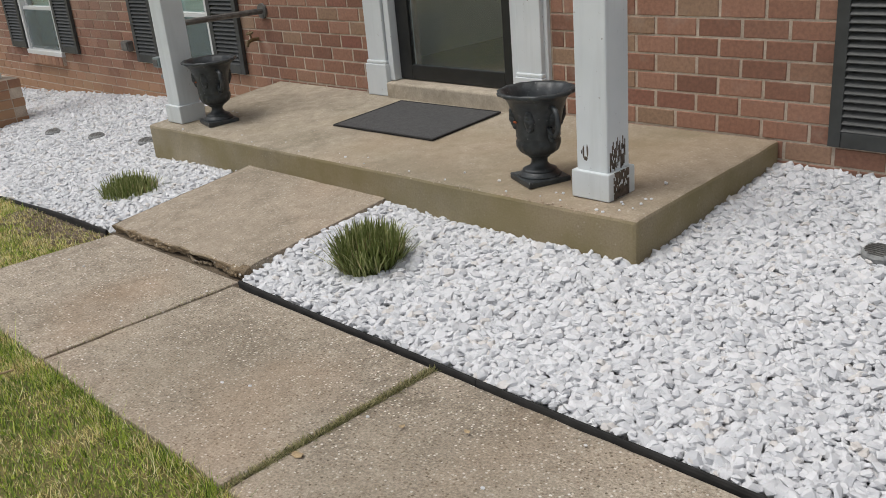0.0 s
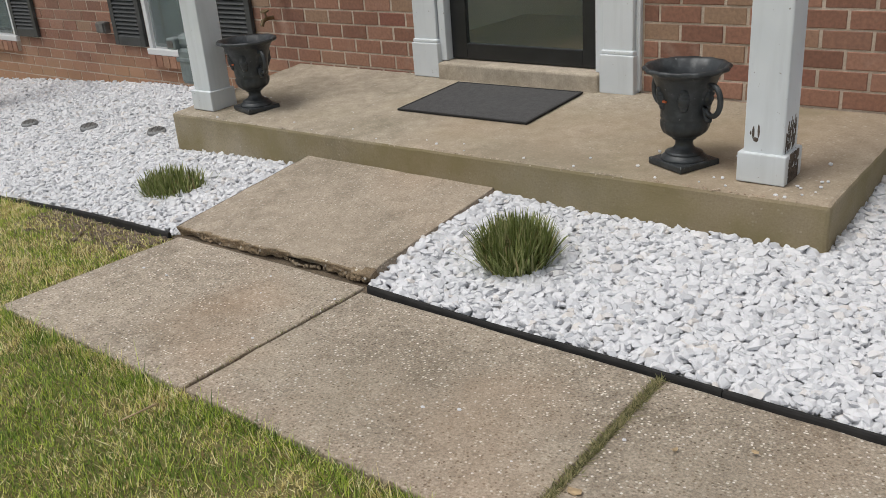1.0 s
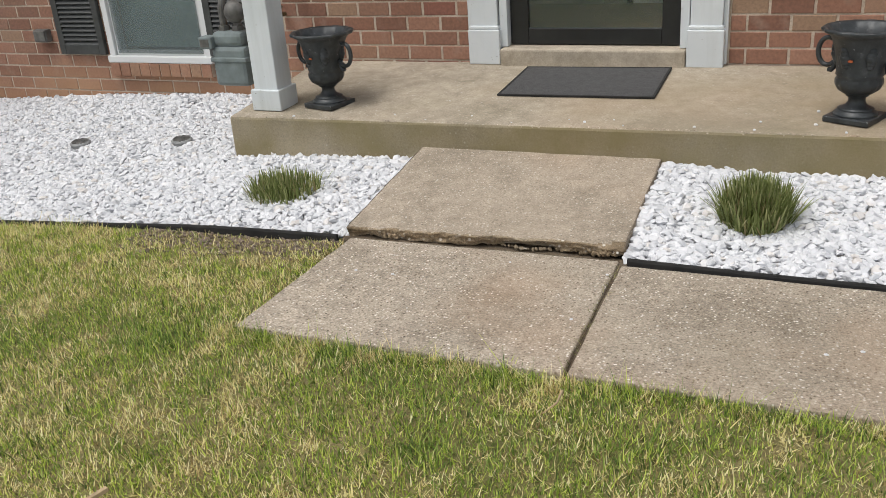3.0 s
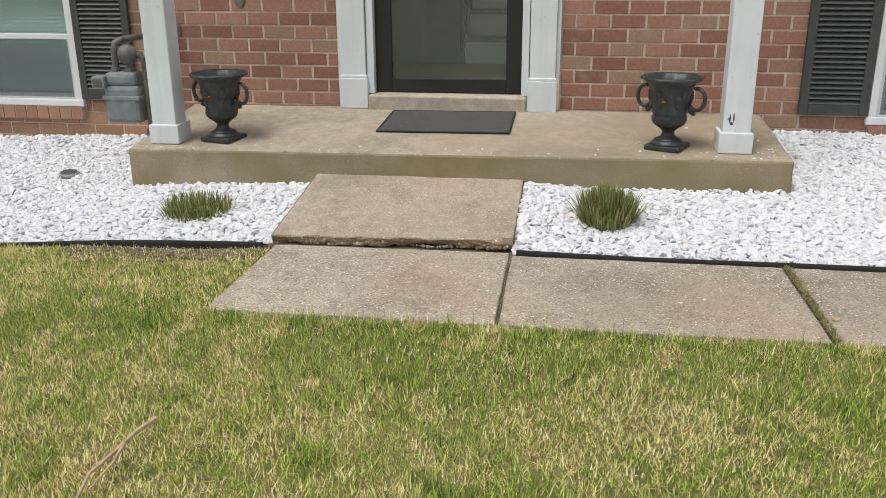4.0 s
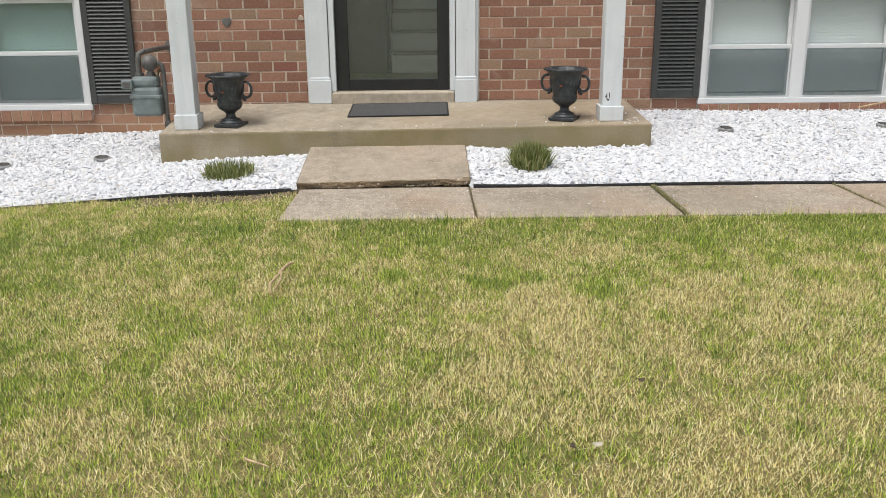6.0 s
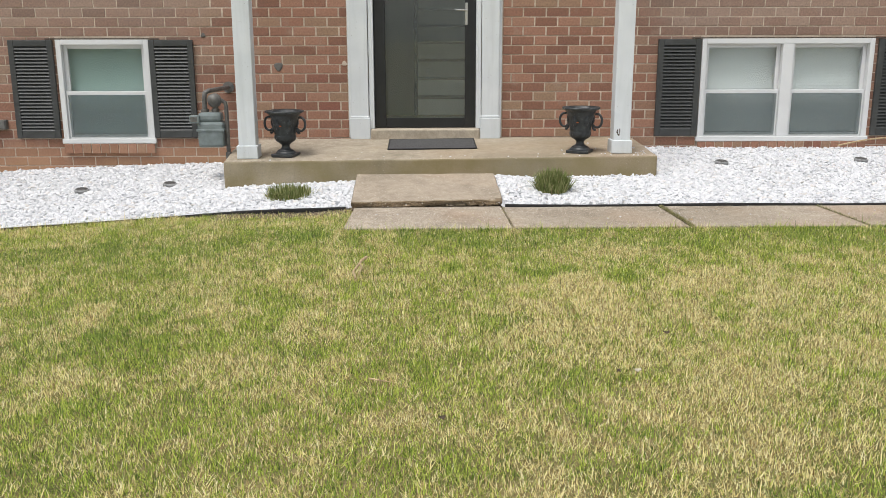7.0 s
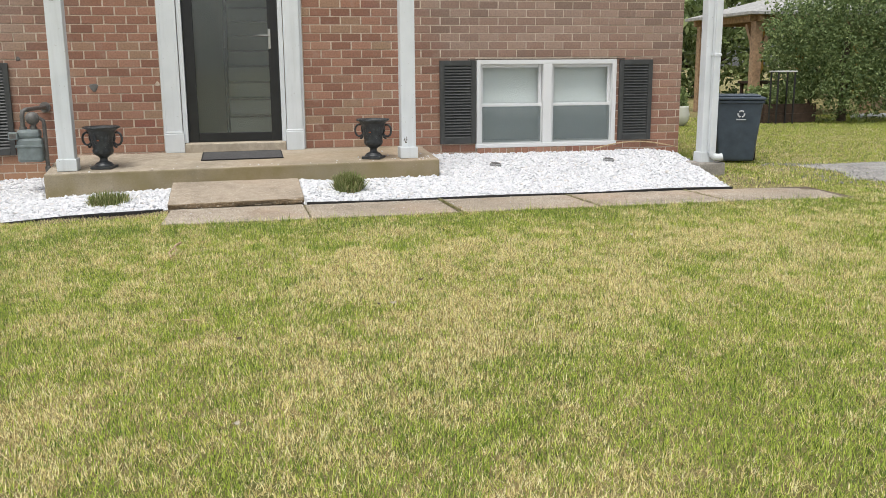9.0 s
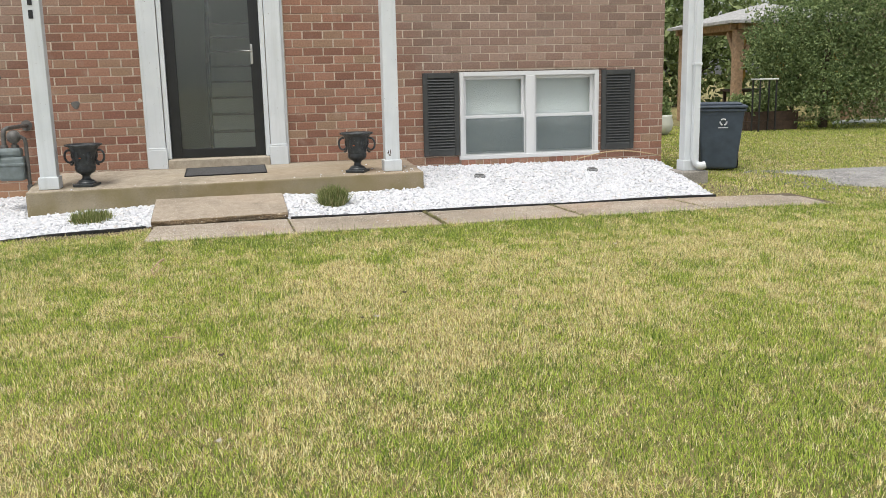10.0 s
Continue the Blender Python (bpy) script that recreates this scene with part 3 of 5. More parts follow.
def door_surround():
    s = thing("door_surround", 0, 0, 0.29, "white painted door casing with plinth blocks", "door casing")
    s["kind"] = "structure"
    for sx in (-1, 1):
        def span(a, b):
            return (min(sx * a, sx * b), max(sx * a, sx * b))
        part("pilaster", boxed(*span(0.505, 0.660), -0.045, 0.008, 0.19, 2.35, bevel=0.005), M["white"], s)
        part("plinth_block", boxed(*span(0.492, 0.672), -0.062, 0.008, 0.0, 0.185, bevel=0.005), M["white"], s)
        part("plinth_cap", boxed(*span(0.497, 0.667), -0.055, 0.008, 0.185, 0.205, bevel=0.006), M["white"], s)
        part("pilaster_bead", boxed(*span(0.66, 0.684), -0.02, 0.008, 0.01, 2.35, bevel=0.004), M["white"], s)
        part("jamb", boxed(*span(0.455, 0.499), -0.03, 0.16, 0.09, 2.2, bevel=0.004), M["white"], s)
    part("header", boxed(-0.72, 0.72, -0.05, 0.008, 2.35, 2.55, bevel=0.006), M["white"], s)
    part("head_jamb", boxed(-0.455, 0.455, -0.03, 0.16, 2.165, 2.21), M["white"], s)
    return s


door_surround()


def hall():
    """The split-level hall behind the glass."""
    tagged(finish("hall_floor", boxed(-0.95, 0.98, 0.10, 1.5, 0.25, 0.375), M["floor_wood"]), "oak floor of the entrance landing", "floor", kind="structure")
    for nm, d in (("hall_wall_left", (-1.05, -0.95, 0.245, 4.4, -0.6, 2.85)), ("hall_wall_right", (0.98, 1.08, 0.245, 4.4, -0.6, 2.85)), ("hall_wall_back", (-1.05, 1.08, 4.4, 4.5, -0.6, 2.85))):
        tagged(finish(nm, boxed(*d), M["indoor"]), "beige wall of the entrance hall", "wall", kind="structure")
    tagged(finish("hall_ceiling", boxed(-0.94, 0.97, 0.26, 4.39, 2.75, 2.85), M["indoor"]), "plain ceiling of the entrance hall", "ceiling", kind="structure")
    tagged(finish("hall_lower_floor", boxed(-0.94, -0.09, 1.51, 4.39, -0.59, -0.5), M["carpet"]), "carpeted floor of the lower level", "floor", kind="structure")
    st = thing("staircase", 0.44, 1.5, 0.375, "carpeted stairs with white risers going up", "stairs")
    for k in range(8):
        part("riser", boxed(-0.52, 0.52, k * 0.26, k * 0.26 + 0.02, k * 0.19, k * 0.19 + 0.165), M["indoor_white"], st)
        part("tread", boxed(-0.52, 0.52, k * 0.26 - 0.02, k * 0.26 + 0.26, k * 0.19 + 0.165, k * 0.19 + 0.19, bevel=0.004), M["carpet"], st)
    rail = thing("stair_railing", -0.10, 1.5, 0.375, "dark metal stair railing with slim balusters", "railing")
    part("newel", boxed(-0.02, 0.02, -0.02, 0.02, 0, 0.95, bevel=0.004), M["black"], rail)
    part("handrail", tube([(0, 0, 0.93), (0, 2.0, 2.25)], 0.022), M["dark_wood"], rail)
    for k in range(1, 8):
        part("baluster", boxed(-0.007, 0.007, k * 0.26 - 0.007, k * 0.26 + 0.007, k * 0.175, 0.9 + k * 0.17), M["black"], rail)


hall()


# ---- windows ----
def sash(name, parent, x0, x1, z0, z1, y, rail):
    bm = bmesh.new()
    box(bm, x0, x0 + rail, y, y + 0.03, z0, z1, 0.003)
    box(bm, x1 - rail, x1, y, y + 0.03, z0, z1, 0.003)
    box(bm, x0 + rail, x1 - rail, y + 0.001, y + 0.029, z0, z0 + rail, 0.003)
    box(bm, x0 + rail, x1 - rail, y + 0.001, y + 0.029, z1 - rail, z1, 0.003)
    s = part(name, bm, M["vinyl"], parent)
    g = part("pane", boxed(x0 + rail, x1 - rail, y + 0.012, y + 0.017, z0 + rail, z1 - rail), M["glass"], s)
    g.visible_shadow = False
    return s


def screen_material():
    m, n, l, b = material("insect_screen", 0.8)
    b.inputs["Base Color"].default_value = (0.15, 0.185, 0.185, 1)
    b.inputs["Alpha"].default_value = 0.45
    return m


M["screen"] = screen_material()


def hung_window(name, x0, x1, z0, z1, units, label, blind_mat):
    w = thing(name, (x0 + x1) / 2, 0.0, z0, label, "window")
    w["kind"] = "structure"
    hw, H, f = (x1 - x0) / 2, z1 - z0, 0.045
    bm = bmesh.new()
    box(bm, -hw, -hw + f, -0.018, 0.10, 0, H, 0.004)
    box(bm, hw - f, hw, -0.018, 0.10, 0, H, 0.004)
    box(bm, -hw + f, hw - f, -0.017, 0.10, H - f, H, 0.004)
    box(bm, -hw - 0.012, hw + 0.012, -0.034, 0.10, -0.008, f * 0.8, 0.005)
    if units == 2:
        box(bm, -0.05, 0.05, -0.020, 0.10, f * 0.8, H - f, 0.004)
    part("window_frame", bm, M["vinyl"], w)
    spans = [(-hw + f, hw - f)] if units == 1 else [(-hw + f, -0.05), (0.05, hw - f)]
    for a, b in spans:
        zm = 0.035 + (H - f - 0.035) * 0.485
        sash("upper_sash", w, a + 0.002, b - 0.002, zm - 0.015, H - f, 0.035, 0.034)
        sash("lower_sash", w, a + 0.002, b - 0.002, 0.036, zm + 0.02, 0.003, 0.034)
        part("insect_screen", boxed(a + 0.02, b - 0.02, -0.004, -0.002, 0.05, zm - 0.012), M["screen"], w, "grey insect screen")
        bl = part("blind", boxed(a - 0.002, b + 0.002, 0.108, 0.128, H - f - 0.03, H - f, bevel=0.003), blind_mat, w, "lowered horizontal blind")
        pitch = 0.026
        slat = None
        for k in range(int((H - f - 0.09) / pitch)):
            zc = H - f - 0.045 - k * pitch
            bs = bmesh.new()
            box(bs, a - 0.002, b + 0.002, -0.014, 0.014, -0.001, 0.001)
            if slat is None:
                slat = part("slat", bs, blind_mat, bl)
                slat.matrix_basis = pose(0, 0.118, zc, 80, 0, 0)
            else:
                bs.free()
                c = slat.copy()
                scene.collection.objects.link(c)
                c.matrix_basis = pose(0, 0.118, zc, 80, 0, 0)
    # Flat sheet closing the opening; the unlit room's shade is its dark colour.
    part("room_shade_panel", boxed(-hw + 0.01, hw - 0.01, 0.30, 0.32, 0, H), M["dark_room"], w, "dark panel standing for the unlit room")
    return w


# Teal is the panes' reflection, put into the colour of the blinds.
M["reflection_tint_blind"] = plain("teal_reflection_tint", (0.37, 0.52, 0.50), 0.6, vary=0.03)
hung_window("window_1", *WINS[0], 1, "white vinyl double-hung window with closed blind", M["reflection_tint_blind"])
hung_window("window_2", *WINS[1], 1, "white vinyl double-hung window with teal reflections", M["reflection_tint_blind"])
hung_window("window_3", *WINS[2], 2, "white twin double-hung window with lowered blinds", M["blind"])


def shutter(x0, x1):
    z0, z1 = 0.305, 1.162
    s = thing("shutter", (x0 + x1) / 2, -0.002, z0, "black louvred shutter fixed to the brick", "shutter", "louvred shutters")
    hw, H, f = (x1 - x0) / 2, z1 - z0, 0.05
    part("stile", boxed(-hw, -hw + f, -0.03, 0, 0, H, bevel=0.004), M["shutter"], s)
    part("stile", boxed(hw - f, hw, -0.03, 0, 0, H, bevel=0.004), M["shutter"], s)
    part("rail", boxed(-hw + f, hw - f, -0.029, 0, 0, 0.062, bevel=0.004), M["shutter"], s)
    part("rail", boxed(-hw + f, hw - f, -0.029, 0, H - 0.055, H, bevel=0.004), M["shutter"], s)
    part("backing", boxed(-hw + f, hw - f, -0.008, 0, 0.06, H - 0.05), M["shutter"], s)
    n = 25
    first = None
    for k in range(n):
        zc = 0.075 + (H - 0.145) * k / (n - 1)
        if first is None:
            first = part("louvre", boxed(-hw + f - 0.002, hw - f + 0.002, -0.017, 0.013, -0.004, 0.004, bevel=0.002), M["shutter"], s)
            first.matrix_basis = pose(0, -0.017, zc, 52, 0, 0)
        else:
            c = first.copy()
            scene.collection.objects.link(c)
            c.matrix_basis = pose(0, -0.017, zc, 52, 0, 0)
    return s


for a, b in ((-6.39, -6.01), (-5.18, -4.80), (-3.655, -3.268), (-2.428, -2.042), (2.075, 2.458), (4.05, 4.43)):
    shutter(a, b)


# ---- urns ----
def urn_handle(sx):
    pts = []
    for k in range(19):
        a = k / 18
        ang = math.pi * (0.62 - 1.45 * a)
        pts.append((sx * (0.138 + 0.041 * math.cos(ang)), 0, 0.278 + 0.058 * math.sin(ang)))
    pts += [(sx * 0.108, 0, 0.212), (sx * 0.118, 0, 0.200), (sx * 0.131, 0, 0.202)]
    return tube(pts, 0.0105, 8)


def urn(x, y, z, turn, label):
    u = thing("urn", x, y, z, label, "planter urn", "porch urns")
    u.rotation_euler = (0, 0, radians(turn))
    body = lathe([(0.066, 0.045), (0.070, 0.052), (0.056, 0.058), (0.040, 0.068), (0.033, 0.082), (0.033, 0.100), (0.044, 0.106), (0.046, 0.113),
                  (0.060, 0.120), (0.080, 0.136), (0.089, 0.156), (0.090, 0.176), (0.084, 0.190), (0.091, 0.197), (0.089, 0.207), (0.093, 0.25), (0.103, 0.30), (0.117, 0.345), (0.132, 0.366),
                  (0.154, 0.377), (0.157, 0.387), (0.149, 0.393), (0.137, 0.386), (0.118, 0.355), (0.099, 0.30), (0.086, 0.26), (0.0, 0.25)], 72,
                 lambda a, z: 1 + (0.016 * math.cos(16 * a) if 0.125 < z < 0.185 else 0) + (0.028 * math.cos(14 * a) if z > 0.37 else 0))
    part("bowl", body, M["iron"], u, smooth=True)
    bm = bmesh.new()
    box(bm, -0.093, 0.093, -0.093, 0.093, 0, 0.026, 0.005)
    part("base_plate", bm, M["iron"], u)
    part("foot", lathe([(0.086, 0.024), (0.084, 0.034), (0.070, 0.046), (0.066, 0.05)], 32), M["iron"], u, smooth=True)
    for sx in (-1, 1):
        part("handle", urn_handle(sx), M["iron"], u, smooth=True)
    for sy in range(6):
        a = 2 * math.pi * sy / 6 + 0.26
        bm = bmesh.new()
        for k in range(5):
            h = 0.245 + 0.016 * k
            r = 0.094 + 0.45 * (0.016 * k) * 0.4 + 0.004
            bmesh.ops.create_icosphere(bm, subdivisions=2, radius=0.024 - 0.003 * abs(k - 2), matrix=pose((r - 0.012) * math.cos(a), (r - 0.012) * math.sin(a), h))
        part("relief_ornament", bm, M["iron"], u, smooth=True)
    part("paint_chip", boxed(-0.010, 0.010, -0.103, -0.096, 0.262, 0.271, bevel=0.002), M["orange"], u, "orange rust chip")
    u.scale = (0.98, 0.98, 0.94)
    return u


urn(-1.135, -0.825, 0.239, -14, "black cast-iron urn with handles, empty")
urn(1.266, -0.825, 0.260, -25, "chipped black cast-iron urn with handles, empty")

# ---- door mat ----
mat = thing("door_mat", 0.058, -0.366, 0.2752, "dark grey rubber door mat on the porch", "door mat")
mat.rotation_euler = (radians(2.9), radians(-0.5), radians(0.4))
part("pad", boxed(-0.367, 0.367, -0.244, 0.244, 0.002, 0.009, bevel=0.002), M["rubber"], mat)
bm = bmesh.new()
for d in ((-0.378, 0.378, -0.255, -0.243), (-0.378, 0.378, 0.243, 0.255), (-0.378, -0.366, -0.243, 0.243), (0.366, 0.378, -0.243, 0.243)):
    box(bm, *d, 0.001, 0.0105, 0.002)
part("rim", bm, M["edging"], mat, "raised black rim")


# ---- edging ----
def edging(x0, x1, label):
    e = thing("garden_edging", x0, EDGE_Y, 0.0, label, "edging", "bed edging")
    lengths = max(1, round((x1 - x0) / 1.25))
    for j in range(lengths):
        a, b = x0 + (x1 - x0) * j / lengths, x0 + (x1 - x0) * (j + 1) / lengths - 0.003
        bm = bmesh.new()
        rings = []
        for x in np.linspace(a, b, 12):
            y = -0.004 + 0.006 * math.sin(x * 2.1) + 0.004 * math.sin(x * 5.3)
            z = float(edge_z(x)) + 0.004 * math.sin(x * 3.7)
            sec = [(-0.009, -0.06), (-0.008, 0.011), (-0.005, 0.018), (0.003, 0.019), (0.008, 0.012), (0.009, -0.06)]
            rings.append([bm.verts.new((x - x0, y + p, z + q)) for p, q in sec])
        for p, q in zip(rings, rings[1:]):
            for k in range(len(p) - 1):
                bm.faces.new((p[k], q[k], q[k + 1], p[k + 1]))
        bm.faces.new(rings[0])
        bm.faces.new(rings[-1][::-1])
        part("strip", bm, M["edging"], e)
    return e


edging(-7.5, -0.56, "black plastic edging between lawn and white stones")
edging(0.57, 4.40, "black plastic edging between walkway and white stones")


# ---- gravel ----
def stone_variants(count, rng, corners):
    """Broken marble chips: hulls of points spread unevenly over a ball."""
    out = []
    for k in range(count):
        bm = bmesh.new()
        for i in range(corners):
            z = 1 - 2 * (i + 0.5) / corners
            a = 2.39996 * i + rng.uniform(-0.45, 0.45)
            r = math.sqrt(1 - z * z)
            p = Vector((r * math.cos(a), r * math.sin(a), z)) + Vector(rng.normal(0, 0.16, 3))
            bm.verts.new(p.normalized() * rng.uniform(0.86, 1.14))
        bmesh.ops.convex_hull(bm, input=list(bm.verts))
        bmesh.ops.delete(bm, geom=[v for v in bm.verts if not v.link_faces], context="VERTS")
        bmesh.ops.triangulate(bm, faces=list(bm.faces))
        bm.verts.index_update()
        out.append((np.array([v.co[:] for v in bm.verts]), np.array([[v.index for v in f.verts] for f in bm.faces])))
        bm.free()
    return out


def gravel_blocked(x, y):
    block = (x > -1.60) & (x < 1.85) & (y > -1.03)
    block |= (x > -0.53) & (x < 0.555) & (y < -1.0)
    block |= (y > -0.01) | (y < EDGE_Y + 0.018)
    block |= x > bed_right_x(y)
    block |= ((x - 0.96) / 0.10) ** 2 + ((y + 1.50) / 0.10) ** 2 < 1
    block |= ((x + 1.02) / 0.13) ** 2 + ((y + 1.49) / 0.09) ** 2 < 1
    block |= (x < -4.55) & (x > -4.97) & (y > -1.1) & (y < -0.68)
    return block


def scatter_stones(name, x0, x1, corners, seed, steps):
    rng = np.random.RandomState(seed)
    kinds = stone_variants(22, rng, corners)
    pts = []
    for step, lift in steps:
        gx, gy = np.meshgrid(np.arange(x0, x1, step), np.arange(EDGE_Y, 0.0, step))
        x = gx.ravel() + rng.uniform(-0.6, 0.6, gx.size) * step
        y = gy.ravel() + rng.uniform(-0.6, 0.6, gx.size) * step
        keep = ~gravel_blocked(x, y)
        x, y = x[keep], y[keep]
        pts.append(np.stack((x, y, bed_z(x, y) + lift + rng.uniform(-0.007, 0.005, x.size)), -1))
    pts = np.concatenate(pts)
    n = len(pts)
    kind = rng.randint(0, len(kinds), n)
    size = np.clip(rng.lognormal(0, 0.24, n), 0.6, 1.6) * 0.0156
    allv, allf, base = [], [], 0
    for k, (v, f) in enumerate(kinds):
        idx = np.nonzero(kind == k)[0]
        m = len(idx)
        yaw, tip, roll = rng.uniform(0, 2 * np.pi, m), rng.normal(0, 0.34, m), rng.normal(0, 0.34, m)
        sc = np.stack((size[idx] * rng.uniform(1.0, 1.5, m), size[idx] * rng.uniform(0.85, 1.15, m), size[idx] * rng.uniform(0.5, 0.75, m)), -1)
        w = v[None] * sc[:, None, :]
        c, s = np.cos(tip)[:, None], np.sin(tip)[:, None]
        y1, z1 = w[..., 1] * c - w[..., 2] * s, w[..., 1] * s + w[..., 2] * c
        c, s = np.cos(roll)[:, None], np.sin(roll)[:, None]
        x2, z2 = w[..., 0] * c + z1 * s, -w[..., 0] * s + z1 * c
        c, s = np.cos(yaw)[:, None], np.sin(yaw)[:, None]
        x3, y3 = x2 * c - y1 * s, x2 * s + y1 * c
        allv.append((np.stack((x3, y3, z2), -1) + pts[idx][:, None, :]).reshape(-1, 3))
        allf.append((f[None] + (base + np.arange(m) * len(v))[:, None, None]).reshape(-1))
        base += m * len(v)
    flat = np.concatenate(allf)
    ob = raw_mesh(name, np.concatenate(allv), flat, np.full(len(flat) // 3, 3), M["stones"])
    return tagged(ob, "loose white marble chips filling the garden bed", "gravel", kind="stuff")


scatter_stones("white_gravel", 0.56, 2.61, 13, 11, ((0.0195, 0.0), (0.0225, 0.008)))
scatter_stones("white_gravel", 2.592, 4.9, 10, 14, ((0.0205, 0.0), (0.0235, 0.008)))
scatter_stones("white_gravel", -5.2, -0.53, 10, 12, ((0.0215, 0.0), (0.0245, 0.008)))
scatter_stones("white_gravel", -7.4, -5.2, 9, 13, ((0.035, 0.0),))


# ---- grass ----
def blades_mesh(name, x, y, z, length, width, lean, rng, mat):
    """One tapering blade for each place."""
    n = len(x)
    yaw = rng.uniform(0, 2 * np.pi, n)
    dx, dy = np.cos(yaw), np.sin(yaw)
    base = np.stack((x, y, z - 0.003), -1)
    wv = np.stack((dx * width / 2, dy * width / 2, np.zeros(n)), -1)
    tip = base + np.stack((-dy * lean * length, dx * lean * length, length * np.sqrt(np.clip(1 - 0.62 * lean ** 2, 0.1, 1))), -1)
    verts = np.stack((base - wv, base + wv, tip), 1).reshape(-1, 3)
    return raw_mesh(name, verts, np.arange(3 * n), np.full(n, 3), mat)


def patches(x, y, scale, seed):
    """Smooth random patches between 0 and 1 over the lawn."""
    g = np.random.RandomState(seed).rand(128, 128)
    u, v = (x * scale + 40) % 127, (y * scale + 90) % 127
    i, j = u.astype(int), v.astype(int)
    a, b2 = u - i, v - j
    a, b2 = a * a * (3 - 2 * a), b2 * b2 * (3 - 2 * b2)
    return (g[i, j] * (1 - a) + g[i + 1, j] * a) * (1 - b2) + (g[i, j + 1] * (1 - a) + g[i + 1, j + 1] * a) * b2


def lawn_blades():
    rng = np.random.RandomState(21)
    zones = [((-4.9, 5.6, -7.0, -1.88), 25200, 0.0042, 0.0215), ((-0.8, 4.2, -7.8, -7.0), 20000, 0.0042, 0.0205), ((-7, 5.5, -9.0, -7.0), 300, 0.008, 0.04), ((5.6, 13.5, -4.0, 8.5), 3400, 0.0068, 0.022), ((4.4, 5.6, -1.9, 8.5), 5000, 0.006, 0.024)]
    X, Y, L, W = [], [], [], []
    for (x0, x1, y0, y1), dens, wid, ln in zones:
        n = int((x1 - x0) * (y1 - y0) * dens)
        X.append(rng.uniform(x0, x1, n)), Y.append(rng.uniform(y0, y1, n))
        L.append(ln * rng.lognormal(0, 0.32, n)), W.append(wid * rng.uniform(0.6, 1.3, n))
    # longer growth along the concrete and the edging
    n = 9000
    x = rng.uniform(-0.6, 5.3, n)
    X.append(x), Y.append(-2.635 - np.abs(rng.normal(0, 0.035, n)) + 0.015 * np.sin(x * 9)), L.append(0.030 * rng.lognormal(0, 0.45, n)), W.append(0.0036 * rng.uniform(0.6, 1.2, n))
    n = 5000
    x = rng.uniform(-4.9, -1.7, n)
    X.append(x), Y.append(EDGE_Y - 0.03 - np.abs(rng.normal(0, 0.06, n))), L.append(0.036 * rng.lognormal(0, 0.4, n)), W.append(0.004 * rng.uniform(0.6, 1.2, n))
    x, y, ln, wd = map(np.concatenate, (X, Y, L, W))
    keep = ~(in_walk(x, y) | (in_bed(x, y))) & ~((x < 4.9) & (y > -0.3) & (x > -8))
    keep &= ~((x > 4.2) & (x < 5.0) & (y > -1.84) & (y < 0.3) & (rng.rand(len(x)) < 0.7))
    keep &= ~drive_mask(x, y) | (rng.rand(len(x)) < 0.03)
    thin = (y < -3.3) & ((x < -0.5 * (y + 9) - 0.8) | (x > 1.05 * (y + 9) + 0.9))
    keep &= ~thin | (rng.rand(len(x)) < 0.35)
    bare = np.exp(-(((x + 0.92) / 0.48) ** 2 + ((y + 1.99) / 0.15) ** 2))
    keep &= rng.rand(len(x)) > bare * 0.85
    x, y, ln, wd = x[keep], y[keep], ln[keep], wd[keep]
    dry = 0.48 + 0.3 * (patches(x, y, 0.9, 1) - 0.5) + 0.4 * (patches(x, y, 2.7, 2) - 0.5) + 0.9 * (patches(x, y, 9.0, 3) - 0.5) + 0.9 * (patches(x, y, 24.0, 4) - 0.5) + 0.3 * (patches(x, y, 46.0, 6) - 0.5)
    spots = [(0.68, -4.42, 0.32, 0.45), (0.12, -5.34, 0.28, 0.4), (1.08, -4.86, 0.2, 0.35), (1.53, -4.15, 0.35, 0.35), (3.3, -3.9, 0.6, 0.35), (1.75, -4.75, 0.3, 0.3), (1.06, -5.35, 0.25, 0.3), (1.73, -5.5, 0.25, 0.25),
             (0.9, -3.15, 0.2, 0.35), (0.71, -3.9, 0.28, 0.35), (1.29, -3.83, 0.2, 0.3), (-0.39, -3.53, 0.15, 0.3), (-0.73, -6.17, 0.35, 0.3), (0.3, -3.72, 0.2, 0.3),
             (-1.16, -4.55, 0.3, -0.45), (-1.1, -5.4, 0.35, -0.3), (-1.45, -3.35, 0.4, -0.3), (0.58, -3.46, 0.2, -0.35), (1.65, -6.2, 0.3, -0.35), (2.55, -5.75, 0.4, -0.3), (1.55, -6.55, 0.3, -0.3), (0.44, -5.1, 0.2, -0.25), (-0.08, -5.1, 0.2, -0.25), (0.69, -6.43, 0.3, -0.25), (1.9, -6.2, 0.9, -0.22), (3.2, -5.2, 0.8, -0.15), (2.2, -2.95, 0.5, -0.15)]
    clumps = [(0.61, -3.64, 0.07), (0.75, -3.59, 0.06), (1.04, -3.72, 0.09), (0.16, -3.5, 0.06), (0.5, -3.59, 0.05), (-1.4, -4.36, 0.1), (1.6, -3.05, 0.07), (0.3, -3.05, 0.06), (-0.7, -2.75, 0.08)]
    for bx, by, br, amount in spots + [(*c, -0.9) for c in clumps]:
        dry += amount * np.exp(-((x - bx) ** 2 + (y - by) ** 2) / br ** 2)
    dry -= 0.36 * np.exp(-((y + 2.75) / 0.4) ** 2)
    dry -= 0.32 * np.clip((x - 4.3) / 0.8, 0, 1) * (y > -1.9) + 0.3 * np.clip((y - 3.6) / 1.5, 0, 1)
    dry = 0.56 + 0.9 * (dry - 0.5)
